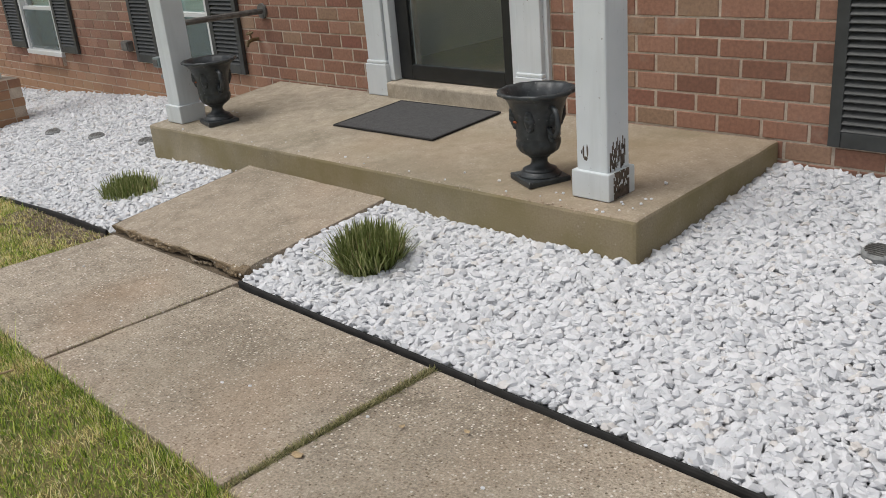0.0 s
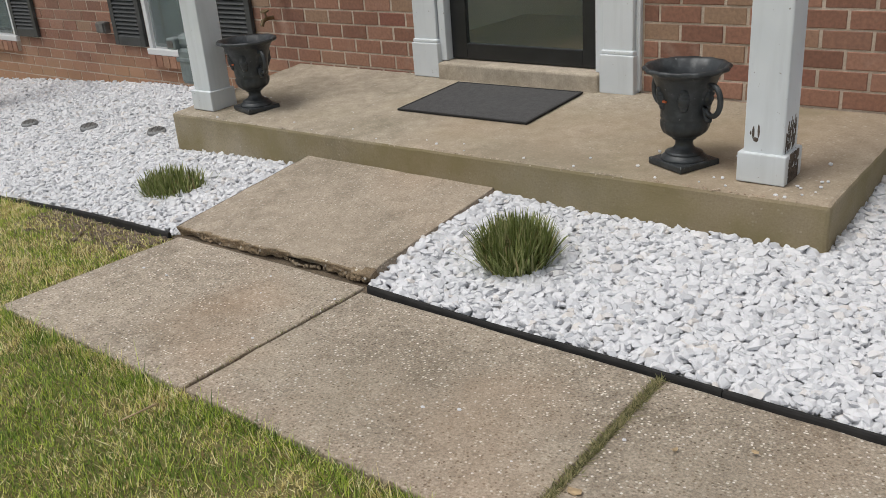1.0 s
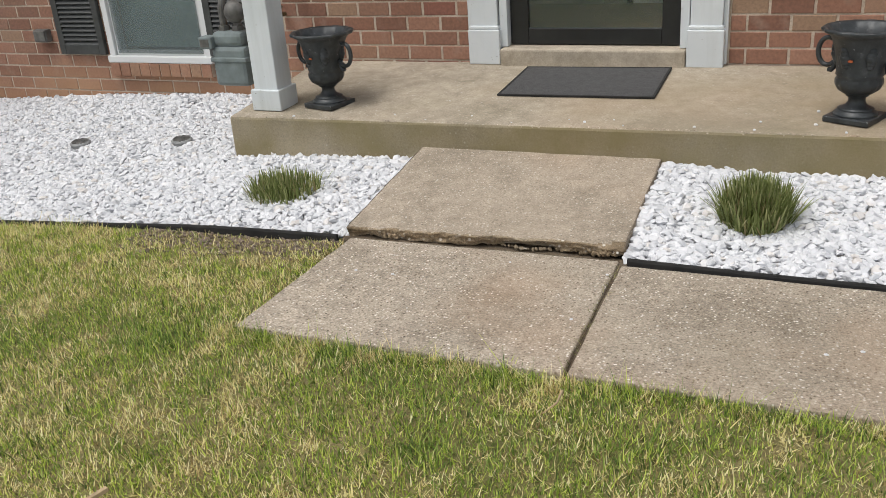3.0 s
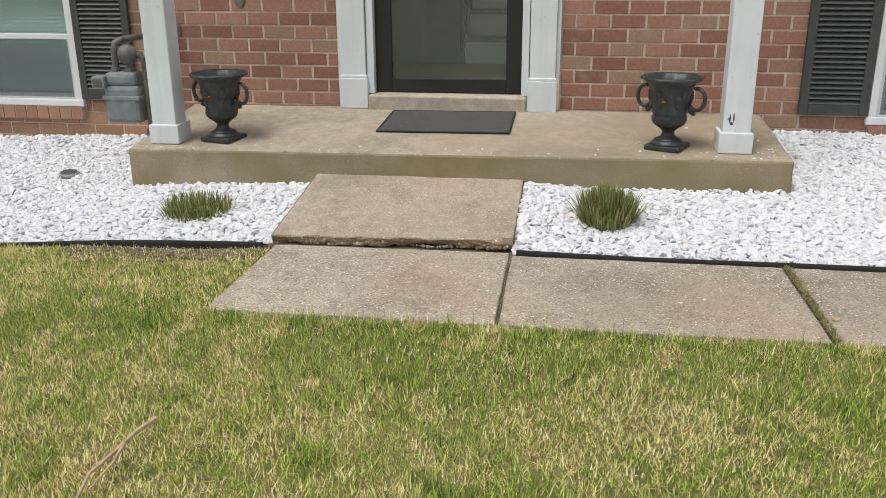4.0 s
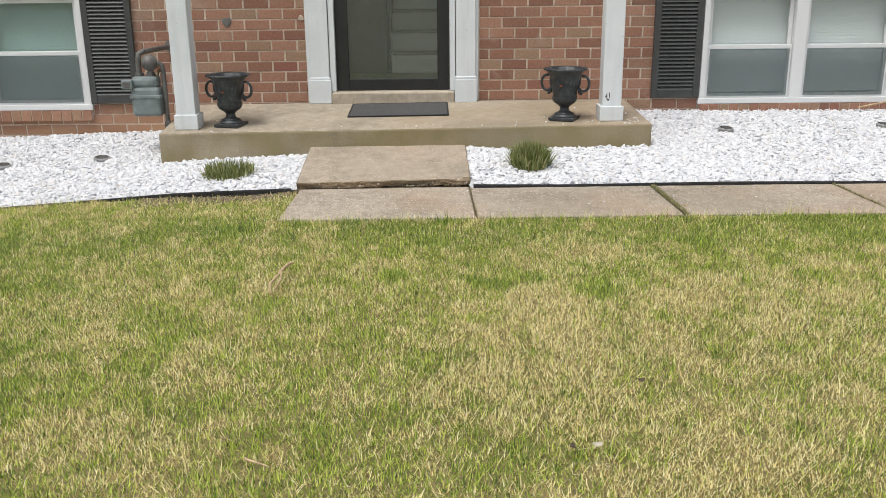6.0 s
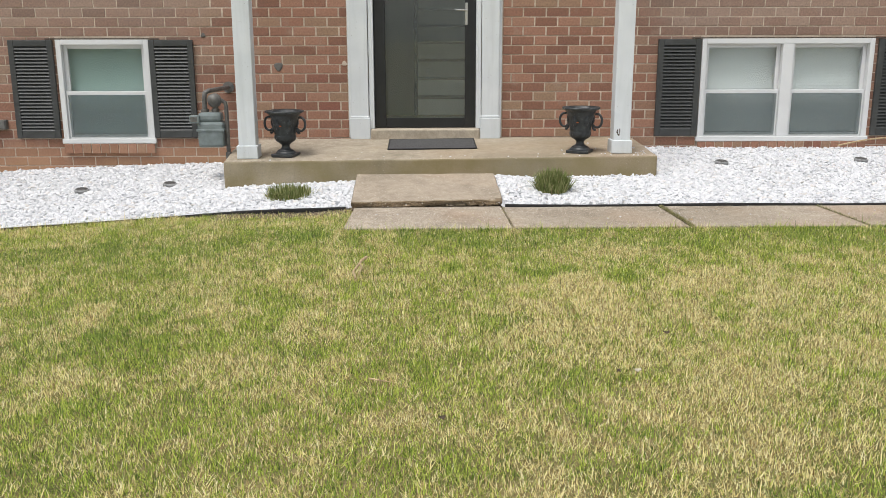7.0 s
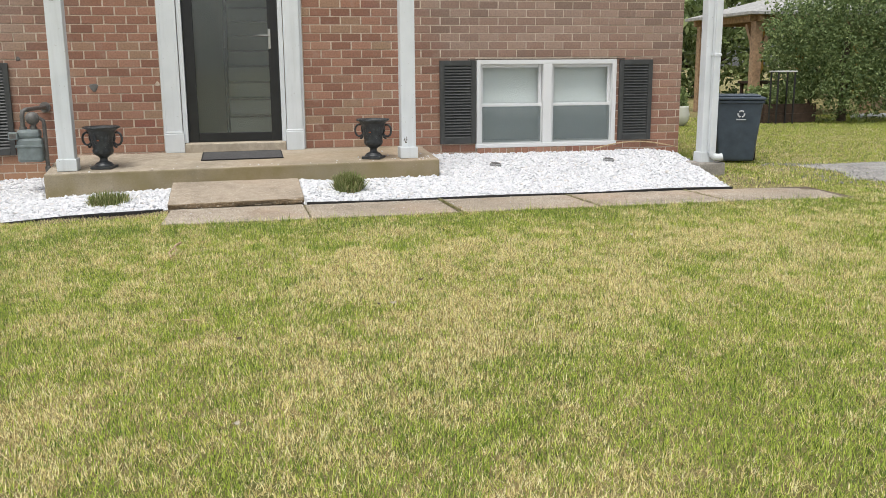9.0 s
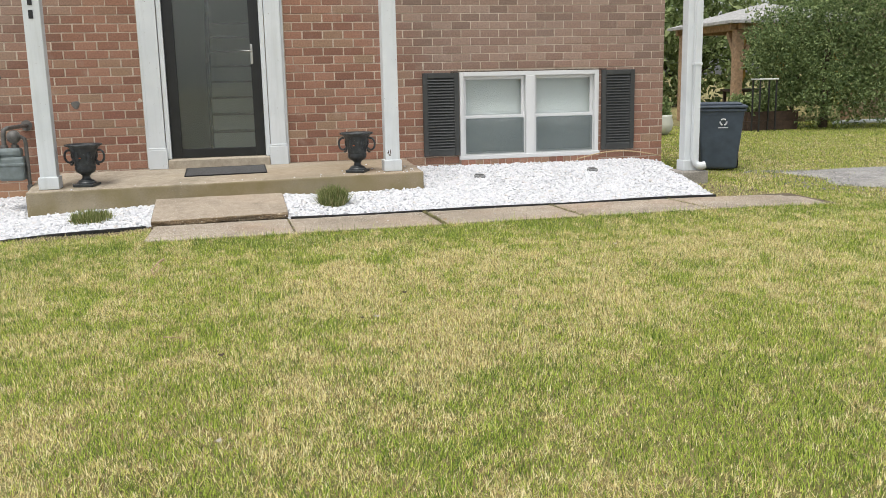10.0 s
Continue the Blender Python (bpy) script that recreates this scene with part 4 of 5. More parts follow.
    lush = 0.55 * patches(x, y, 7.0, 5) ** 3
    for bx, by, br in clumps:
        lush += 0.9 * np.exp(-((x - bx) ** 2 + (y - by) ** 2) / br ** 2)
    straw = rng.rand(len(x)) < np.clip(dry, 0.10, 0.88)
    shade = 0.05 + 0.38 * np.exp(-((y + 2.7) / 0.45) ** 2) + 0.5 * lush + 0.3 * (patches(x, y, 1.6, 9) - 0.5) + 0.25 * np.clip(-0.8 - x, 0, 1) * (y < -2.6)
    deep = ~straw & (rng.rand(len(x)) < shade)
    for sel, name, mat, lean, stretch, label in ((~straw & ~deep, "lawn_grass", M["blades"], (0.62, 0.3), 0.95 + 0.9 * lush, "short patchy green lawn grass"),
                                                 (deep, "deep_green_grass", M["deep_blades"], (0.6, 0.3), 0.95 + 0.9 * lush, "short deep green lawn grass in patches"), (straw, "dry_grass", M["straw"], (0.72, 0.3), np.full(len(x), 1.0), "pale dry straw lying in the lawn")):
        a, q = x[sel], y[sel]
        ob = blades_mesh(name, a, q, lawn_z(a, q), ln[sel] * stretch[sel], wd[sel] * (1.15 if mat is M["straw"] else 1.0), np.clip(rng.normal(*lean, len(a)), 0.03, 1.2), rng, mat)
        tagged(ob, label, "grass", kind="stuff")


def drive_mask(x, y):
    a = (x > drive_left(y) + 0.06) & (y < drive_top(x) - 0.04) & (x < 10.4)
    return a


def drive_left(y):
    return 6.25 + 0.22 * np.sin(y * 1.9 + 0.6) + 0.12 * np.sin(y * 5.3) - 0.12 * np.clip(-2.2 - y, 0, 3)


def drive_top(x):
    return -0.15 - 0.22 * (x - 6.2) + 0.07 * np.sin(x * 2.7)


lawn_blades()


def joint_grass():
    """Grass and moss in the walkway joints."""
    rng = np.random.RandomState(5)
    X, Y = [], []
    for (xa, xb), m in ((JOINTS[2], 2100), (JOINTS[3], 420), (JOINTS[4], 300), (JOINTS[1], 90)):
        s = rng.uniform(0, 1, m) ** 0.8
        X.append(xb + (xa - xb) * s + rng.normal(0, 0.006, m)), Y.append(-2.62 + 0.75 * s)
    x, y = np.concatenate(X), np.concatenate(Y)
    ob = blades_mesh("joint_grass", x, y, edge_z(x) + 0.006 + 0.011 * np.clip((-1.87 - y) / 0.75, 0, 1), 0.0155 * rng.lognormal(0, 0.3, len(x)), 0.004 * rng.uniform(0.6, 1.2, len(x)), np.abs(rng.normal(0.9, 0.3, len(x))), rng, M["moss"])
    return tagged(ob, "low grass and moss in the walkway joints", "grass", kind="stuff")


joint_grass()


def tuft_blades(n, rx, ry, height, rng):
    """Arching strap leaves: places along each blade, and its faces."""
    a, r = rng.uniform(0, 2 * np.pi, n), np.sqrt(rng.uniform(0, 1, n))
    px, py = rx * 0.85 * r * np.cos(a), ry * 0.85 * r * np.sin(a)
    ln = height * rng.uniform(0.45, 1.12, n) * (1 - 0.22 * r ** 2)
    yaw = a + rng.normal(0, 1.5, n)
    lean = np.clip(0.14 + 0.22 * r + rng.normal(0, 0.22, n), 0.02, 1.0)
    w = 0.006 * rng.uniform(0.7, 1.2, n)
    verts = np.zeros((n, 7, 3))
    for k, (s, drop, ws) in enumerate(((0, 0, 1), (0.45, 0, 1), (0.8, 0.06, 0.75), (1.0, 0.16, 0))):
        cx = px + np.cos(yaw) * lean * ln * s
        cy = py + np.sin(yaw) * lean * ln * s
        cz = ln * s * np.sqrt(np.clip(1 - 0.55 * lean ** 2, 0.2, 1)) - drop * ln * lean
        if k < 3:
            verts[:, 2 * k] = np.stack((cx - np.sin(yaw) * w * ws / 2, cy + np.cos(yaw) * w * ws / 2, cz), -1)
            verts[:, 2 * k + 1] = np.stack((cx + np.sin(yaw) * w * ws / 2, cy - np.cos(yaw) * w * ws / 2, cz), -1)
        else:
            verts[:, 6] = np.stack((cx, cy, cz), -1)
    i = (np.arange(n) * 7)[:, None]
    flat = (i + np.array([[0, 1, 3, 2, 2, 3, 5, 4, 4, 5, 6]])).ravel()
    return verts.reshape(-1, 3), flat, np.tile([4, 4, 3], n)


def tuft(x, y, z, n, rx, ry, height, seed, label):
    rng = np.random.RandomState(seed)
    t = thing("grass_tuft", x, y, z, label, "plant", "ornamental tufts")
    for name, count, tall, mat, note in (("foliage", n, height, M["tuft"], ""), ("dry_blades", n // 8, height * 0.85, M["tuft_dry"], "dry tan blades among the green")):
        ob = raw_mesh(name, *tuft_blades(count, rx, ry, tall, rng), mat)
        ob.parent = t
        if note:
            ob["label"] = note
    return t


tuft(0.955, -1.49, 0.03, 2300, 0.128, 0.135, 0.20, 3, "dense green mondo-like grass clump among white stones")
tuft(-1.02, -1.49, -0.02, 820, 0.19, 0.16, 0.15, 4, "low sparse green grass clump among white stones")


# ---- things in the stone beds ----
def lid(x, y):
    d = thing("drain_lid", x, y, float(bed_z(x, y)) + 0.022, "round grey plastic lid lying among white stones", "lid", "bed lids")
    d.rotation_euler = (radians(5), radians(3), 0)
    part("disc", lathe([(0.055, -0.02), (0.058, 0.006), (0.05, 0.014), (0.0, 0.015)], 24), M["disc"], d)
    bm = bmesh.new()
    for k in range(-3, 4):
        h = math.sqrt(0.046 ** 2 - (k * 0.013) ** 2)
        box(bm, -h, h, k * 0.013 - 0.003, k * 0.013 + 0.003, 0.013, 0.018)
    part("grille", bm, M["pipe"], d)
    return d


for p in ((-2.09, -0.84), (-2.80, -0.87), (-3.52, -0.90), (2.51, -0.62), (3.74, -0.54)):
    lid(*p)

# ---- corner post, plinth, downspout ----
plinth = rough_slab("post_plinth", [(4.56, -0.90), (4.86, -0.90), (4.86, -0.60), (4.56, -0.60)], [0.125] * 4, 0.3, M["plinth"], 0.004, 0.015, 6)
tagged(plinth, "grey concrete block under the corner post", "plinth", kind="structure")
post_c = porch_post(4.69, -0.75, 0.125, 2.9, 0.12, "white weathered corner post with a downspout")
spout = thing("downspout", 4.725, -0.845, 0.165, "white metal downspout with a curved outlet", "downspout")
bm = boxed(-0.035, 0.035, -0.028, 0.028, 0.06, 2.68, bevel=0.006)
part("pipe", bm, M["white"], spout)
part("elbow", tube([(0, 0, 0.12), (0, 0, 0.07), (0.01, -0.005, 0.035), (0.035, -0.02, 0.015), (0.07, -0.035, 0.012), (0.10, -0.045, 0.02)], 0.038, 12), M["white"], spout)
part("strap", boxed(-0.042, 0.042, -0.034, 0.034, 1.02, 1.045, bevel=0.003), M["white"], spout)

pier = thing("brick_pier", -4.76, -0.89, -0.25, "low brick pier carrying a white post", "pier")
bm = bmesh.new()
for c in range(6):
    z = c * 0.0813
    off = 0.1 if c % 2 else 0.0
    for yy in (-0.205, 0.105):
        for k in range(3):
            a, b = max(-0.205, -0.205 + k * 0.2033 - off), min(0.205, -0.205 + (k + 1) * 0.2033 - off - 0.01)
            if b - a > 0.03:
                box(bm, a, b, yy, yy + 0.10, z, z + 0.071, 0.003)
    for xx in (-0.205, 0.105):
        box(bm, xx, xx + 0.10, -0.095, 0.095, z, z + 0.071, 0.003)
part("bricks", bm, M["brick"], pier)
part("core", boxed(-0.198, 0.198, -0.198, 0.198, 0, 0.482), M["mortar"], pier)
porch_post(-4.76, -0.89, 0.238, 2.9, 0.17, "white painted post standing on a brick pier")


# ---- gas meter, spigot, outlet ----
def gas_meter():
    g = thing("gas_meter", -1.757, -0.68, 0.0, "blue-grey gas meter with regulator and pipes", "gas meter")
    bm = bmesh.new()
    box(bm, -0.105, 0.105, -0.075, 0.075, 0.30, 0.51, 0.022)
    box(bm, -0.112, 0.112, -0.082, 0.082, 0.43, 0.455, 0.006)
    part("meter_body", bm, M["meter"], g)
    part("meter_head", boxed(-0.10, 0.09, -0.065, 0.065, 0.505, 0.585, bevel=0.026), M["meter"], g)
    ib = part("index_box", boxed(-0.16, -0.08, -0.095, -0.03, 0.50, 0.565, bevel=0.008), M["meter"], g)
    part("dial_window", boxed(-0.15, -0.095, -0.099, -0.0945, 0.512, 0.552, bevel=0.002), M["pipe"], ib)
    part("inlet_pipe", tube([(0.125, 0, 0.02), (0.125, 0, 0.62), (0.12, 0, 0.66), (0.09, 0, 0.68), (0.03, 0, 0.68)], 0.017, 10), M["pipe"], g)
    part("outlet_pipe", tube([(-0.05, 0, 0.57), (-0.05, 0, 0.70), (-0.045, 0.01, 0.74), (-0.02, 0.03, 0.755), (0.0, 0.12, 0.757), (0.005, 0.676, 0.75)], 0.02, 10), M["pipe"], g)
    reg = lathe([(0.02, -0.045), (0.045, -0.03), (0.058, -0.008), (0.058, 0.008), (0.045, 0.03), (0.02, 0.045)], 24)
    bmesh.ops.transform(reg, matrix=pose(0.035, -0.01, 0.68, 90, 0, 0), verts=reg.verts)
    part("regulator", reg, M["pipe"], g, "round cast regulator", smooth=True)
    part("regulator_stem", tube([(0.035, 0, 0.57), (0.035, 0, 0.64)], 0.022, 8), M["pipe"], g)
    for x in (-0.05, 0.035):
        part("union_nut", lathe([(0.032, 0.578), (0.032, 0.61)], 6), M["pipe"], g).location = (x, 0, 0)
    part("valve", boxed(0.105, 0.145, -0.03, 0.02, 0.20, 0.26, bevel=0.008), M["pipe"], g)
    fl = lathe([(0.05, 0.0), (0.05, 0.014)], 20)
    bmesh.ops.transform(fl, matrix=pose(0.005, 0.68, 0.75, 90, 0, 0), verts=fl.verts)
    part("wall_flange", fl, M["pipe"], g)
    return g


gas_meter()

spigot = thing("hose_spigot", -1.86, 0.0, 0.56, "small brass hose spigot on the brick wall", "spigot")
part("body", tube([(0, 0, 0), (0, -0.05, 0), (0, -0.085, -0.01), (0, -0.10, -0.04)], 0.013, 8), M["brass"], spigot)
part("wheel", tube([(0, -0.055, 0.0), (0, -0.06, 0.045)], 0.006, 6), M["brass"], spigot)
wheel = lathe([(0.026, -0.004), (0.028, 0.0), (0.026, 0.005)], 14)
bmesh.ops.transform(wheel, matrix=pose(0, -0.062, 0.047, 12, 0, 0), verts=wheel.verts)
part("hand_wheel", wheel, M["brass"], spigot)

outlet = thing("outdoor_outlet", -3.79, 0.0, 0.385, "grey weatherproof outdoor outlet box on brick", "outlet box")
part("box", boxed(-0.055, 0.055, -0.05, 0, 0, 0.085, bevel=0.006), M["pipe"], outlet)
part("cover", boxed(-0.048, 0.048, -0.062, -0.05, 0.008, 0.078, bevel=0.005), M["pipe"], outlet)

# loose cable at the foot of the wall by the corner
pts = [(3.75 + 1.0 * s, -0.06 - 0.10 * math.sin(3.1 * s), 0.215 + 0.10 * math.sin(3.14 * s) * (1 - 0.4 * s)) for s in np.linspace(0, 1, 24)]
cable = finish("cable", tube(pts, 0.007, 8), M["twig"])
tagged(cable, "tan cable lying along the wall's foot", "cable")

def mulch():
    rng = np.random.RandomState(23)
    bm = bmesh.new()
    for k in range(900):
        if k < 760:
            x, y = rng.uniform(-1.5, -0.55), EDGE_Y - 0.02 - abs(rng.normal(0, 0.10))
        else:
            x, y = rng.uniform(4.45, 5.2), rng.uniform(-1.8, -0.95)
        s = rng.uniform(0.004, 0.013)
        bmesh.ops.create_icosphere(bm, subdivisions=1, radius=s, matrix=pose(x, y, float(lawn_z(x, y)) + 0.005, rng.uniform(0, 60), rng.uniform(0, 60), rng.uniform(0, 180)) @ Matrix.Diagonal((1.2, rng.uniform(0.4, 0.8), 0.4, 1)))
    ob = finish("mulch_chips", bm, M["twig_dark"])
    tagged(ob, "brown mulch and soil crumbs at the bed's border", "mulch", kind="stuff")


M["twig_dark"] = plain("brown_mulch", (0.27, 0.21, 0.16), 0.95, vary=0.35, scale=30)
mulch()

# house numbers on the post, as plain bars
nums = thing("number_plaque", -1.43, -0.9435, 1.665, "black house numerals drawn as plain bars", "house number")
for k in range(3):
    part("numeral_bar", boxed(-0.018, 0.018, -0.003, 0.003, k * 0.11, k * 0.11 + 0.07, bevel=0.002), M["black"], nums)

# flaking rot at the right post's base
rng = np.random.RandomState(9)
rot = thing("rot_patch", 1.589, -0.849, 0.262, "dark rotten patches where paint has flaked", "rot patch")


def flake(x, y, z, rx, ry, rz):
    """One irregular patch of bare wood lying on the post's face."""
    bm = bmesh.new()
    bmesh.ops.create_icosphere(bm, subdivisions=2, radius=1.0)
    off = Vector(rng.uniform(-30, 30, 3))
    for v in bm.verts:
        v.co *= 1 + 0.45 * noise.noise(v.co * 1.6 + off)
    bmesh.ops.transform(bm, matrix=pose(x, y, z) @ Matrix.Diagonal((rx, ry, rz, 1)), verts=bm.verts)
    part("flake", bm, M["rot"], rot)


bm = bmesh.new()
for k in range(15):
    y = -0.052 + 0.0066 * k
    lo = 0.004
    while lo < 0.19 - 0.5 * max(0.0, y):
        hi = lo + rng.uniform(0.02, 0.075)
        out = 0.0845 if lo < 0.10 else 0.0682
        box(bm, out - 0.004, out, y + rng.uniform(-0.002, 0.0), y + rng.uniform(0.003, 0.0064), lo, min(hi, 0.104) if lo < 0.10 else min(hi, 0.225))
        lo = max(hi, 0.106) if lo < 0.10 <= hi else hi + rng.uniform(0.002, 0.02)
part("bare_grain", bm, M["rot"], rot, "bare grey-brown rotten grain")
for x, z, rx, rz in ((-0.038, 0.172, 0.005, 0.024), (-0.028, 0.150, 0.009, 0.009), (-0.02, 0.180, 0.004, 0.028), (-0.047, 0.172, 0.003, 0.009)):
    flake(x, -0.0668, z, rx, 0.002, rz)


def stray_chips():
    """White chips kicked on to the porch and slabs, pale crumbs along its worn edge."""
    rng = np.random.RandomState(17)
    bm = bmesh.new()
    for k in range(44):
        x = rng.uniform(-1.5, 1.8) if k < 26 else rng.uniform(1.35, 1.8)
        y = -1.02 + abs(rng.normal(0, 0.22))
        z = 0.239 + 0.0104 * x + 0.050 * (y + 1.037) + 0.002
        bmesh.ops.create_icosphere(bm, subdivisions=1, radius=rng.uniform(0.003, 0.0075), matrix=pose(x, y, z, rng.uniform(0, 90), 0, 0) @ Matrix.Diagonal((1.3, 1, 0.6, 1)))
    for k in range(26):
        x, y = rng.uniform(-0.5, 4.5), rng.uniform(-2.55, -1.88)
        bmesh.ops.create_icosphere(bm, subdivisions=1, radius=rng.uniform(0.003, 0.006), matrix=pose(x, y, float(edge_z(x)) + 0.012, 0, 0, 0) @ Matrix.Diagonal((1.3, 1, 0.6, 1)))
    ob = finish("stray_chips", bm, M["stones"])
    tagged(ob, "stray white stone chips on porch and walkway", "gravel", kind="stuff")


stray_chips()


def edge_crumbs():
    """Bared aggregate and crumbs along the porch's worn front arris."""
    rng = np.random.RandomState(19)
    bm = bmesh.new()
    for k in range(520):
        x = rng.uniform(-1.55, 1.83)
        if 0.5 + 0.5 * noise.noise((x * 3.1, 4.0, 1.0)) + 0.25 * (x > 0.1) < rng.uniform(0.25, 0.9):
            continue
        d = abs(rng.normal(0, 0.012))
        z = 0.2375 + 0.0104 * x + (0.0 if d < 0.012 else 0.001) - (0.006 if rng.rand() < 0.4 else 0.0)
        bmesh.ops.create_icosphere(bm, subdivisions=1, radius=rng.uniform(0.002, 0.0055), matrix=pose(x, -1.037 + d + (0.006 if d < 0.004 else 0), z, rng.uniform(0, 90), 0, 0) @ Matrix.Diagonal((1.4, 1, 0.6, 1)))
    ob = finish("edge_crumbs", bm, M["walk"])
    tagged(ob, "bared aggregate crumbs along the porch edge", "rubble", kind="stuff")


edge_crumbs()


def weep_holes():
    bm = bmesh.new()
    for x in (-3.68, -2.282, -1.068, 1.181, 2.154, 4.3, 0.862):
        box(bm, x - 0.006, x + 0.006, 0.0045, 0.02, 1.27, 1.325)
    ob = finish("weep_holes", bm, M["black"])
    ob.parent = wall


weep_holes()
for a, b, z0, z1 in WINS:
    part("lintel", boxed(a - 0.09, b + 0.09, -0.012, 0.003, z1 + 0.002, z1 + 0.012), M["rot"], wall, "rusty steel lintel edge")
for x, z, r, mt in ((-1.30, 0.93, 0.038, "pipe"), (-0.715, 0.955, 0.022, "mortar"), (-1.95, 1.2, 0.02, "pipe")):
    d = lathe([(r * 0.9, 0.0), (r, 0.004), (r * 0.8, 0.007)], 14, lambda a, zz: 1 + 0.15 * math.sin(3 * a + x * 5))
    bmesh.ops.transform(d, matrix=pose(x, 0.001, z, 90, 0, 0), verts=d.verts)
    part("mortar_patch", d, M[mt], wall)


# ---- things on the lawn ----
def twig(points, r, label):
    ob = finish("twig", tube(points, r, 6, 0.5), M["twig"])
    return tagged(ob, label, "twig", "lawn twigs")


def on_lawn(x, y, h=0.03):
    return (x, y, float(lawn_z(x, y)) + h)


twig([on_lawn(-0.315, -3.42, 0.05), on_lawn(-0.335, -3.50, 0.055), on_lawn(-0.345, -3.60, 0.055), on_lawn(-0.365, -3.69, 0.05), on_lawn(-0.345, -3.79, 0.042)], 0.0085, "bent dry brown twig lying in the grass")
twig([on_lawn(-0.34, -3.55, 0.055), on_lawn(-0.325, -3.64, 0.055), on_lawn(-0.335, -3.75, 0.045)], 0.0055, "short dry side twig lying in the grass")
twig([on_lawn(-0.20, -5.03), on_lawn(-0.12, -5.09, 0.04)], 0.004, "short dark twig lying in the grass")


def dead_leaf(x, y, z, turn, mat=None, label="small dry brown leaf on the ground"):
    bm = bmesh.new()
    ring = [(0.022 * math.cos(a) * (1.3 if k % 2 else 1), 0.014 * math.sin(a), 0.006 * math.cos(2 * a)) for k, a in enumerate(np.linspace(0, 2 * math.pi, 9)[:-1])]
    lo = [bm.verts.new(p) for p in ring]
    hi = [bm.verts.new((p[0], p[1], p[2] + 0.002)) for p in ring]
    bm.faces.new(lo[::-1]), bm.faces.new(hi)
    for k in range(8):
        bm.faces.new((lo[k], lo[(k + 1) % 8], hi[(k + 1) % 8], hi[k]))
    ob = finish("dead_leaf", bm, mat or M["twig"])
    ob.matrix_basis = pose(x, y, z, 6, 4, turn)
    return tagged(ob, label, "leaf", "dead leaves")


for x, y, a in ((1.73, -2.42, 20), (1.85, -2.16, 70), (2.01, -2.07, 10)):
    dead_leaf(x, y, float(edge_z(x)) + 0.02, a).scale = [0.75 if x < 1.8 else 0.4] * 3
twig([on_lawn(0.58, -2.72, 0.03), on_lawn(0.585, -2.79, 0.04), on_lawn(0.56, -2.83, 0.03)], 0.004, "short dry twig at the walkway edge")
for x, y, a in ((0.06, -5.36, 35), (0.72, -5.0, 80), (1.0, -4.6, 20)):
    dead_leaf(*on_lawn(x, y, 0.03), a, M["bark"], "small dark curled leaf in the grass").scale = (0.6, 0.6, 0.8)
for x, y, a in ((0.79, -4.99, 20), (0.06, -6.25, 60), (2.6, -3.7, 15)):
    dead_leaf(*on_lawn(x, y, 0.03), a, M["pale_leaf"], "small pale bleached leaf in the grass").scale = (0.7, 0.7, 0.8)


# ---- drive, bin and garden beyond the house ----
def drive():
    bm = bmesh.new()
    rows = []
    for s in np.linspace(0, 1, 60):
        y = -0.35 - 17.0 * s ** 1.6
        row = []
        for u in np.linspace(0, 1, 16):
            x = float(drive_left(y)) * (1 - u) + 10.5 * u
            yy = min(y, float(drive_top(x))) if s > 0 else float(drive_top(x))
            row.append(bm.verts.new((x, yy, float(lawn_z(x, yy)) + 0.006 + 0.02 * min(1, 6 * u))))
        rows.append(row)
    for p, q in zip(rows, rows[1:]):
        for k in range(15):
            bm.faces.new((p[k], p[k + 1], q[k + 1], q[k]))
    ob = finish("driveway", bm, M["asphalt"])
    return tagged(ob, "broken grey asphalt drive with grassy edges", "driveway", kind="structure")


drive()


def drive_gravel():
    """Loose broken asphalt along the drive's crumbled end."""
    rng = np.random.RandomState(41)
    x = rng.uniform(5.5, 9.5, 1500)
    y = np.where(rng.rand(1500) < 0.55, drive_top(x) + rng.normal(0, 0.09, 1500), rng.uniform(-2.0, -0.4, 1500))
    keep = (x > drive_left(y) - 0.5) & (y < drive_top(x) + 0.12)
    bm = bmesh.new()
    for a, b in zip(x[keep], y[keep]):
        bmesh.ops.create_icosphere(bm, subdivisions=1, radius=rng.uniform(0.004, 0.012), matrix=pose(a, b, float(lawn_z(a, b)) + 0.012, rng.uniform(0, 90), rng.uniform(0, 90), 0) @ Matrix.Diagonal((1.3, 1, 0.6, 1)))
    ob = finish("loose_asphalt", bm, M["asphalt"])
    return tagged(ob, "loose grey asphalt crumbs at the drive's edge", "rubble", kind="stuff")


drive_gravel()


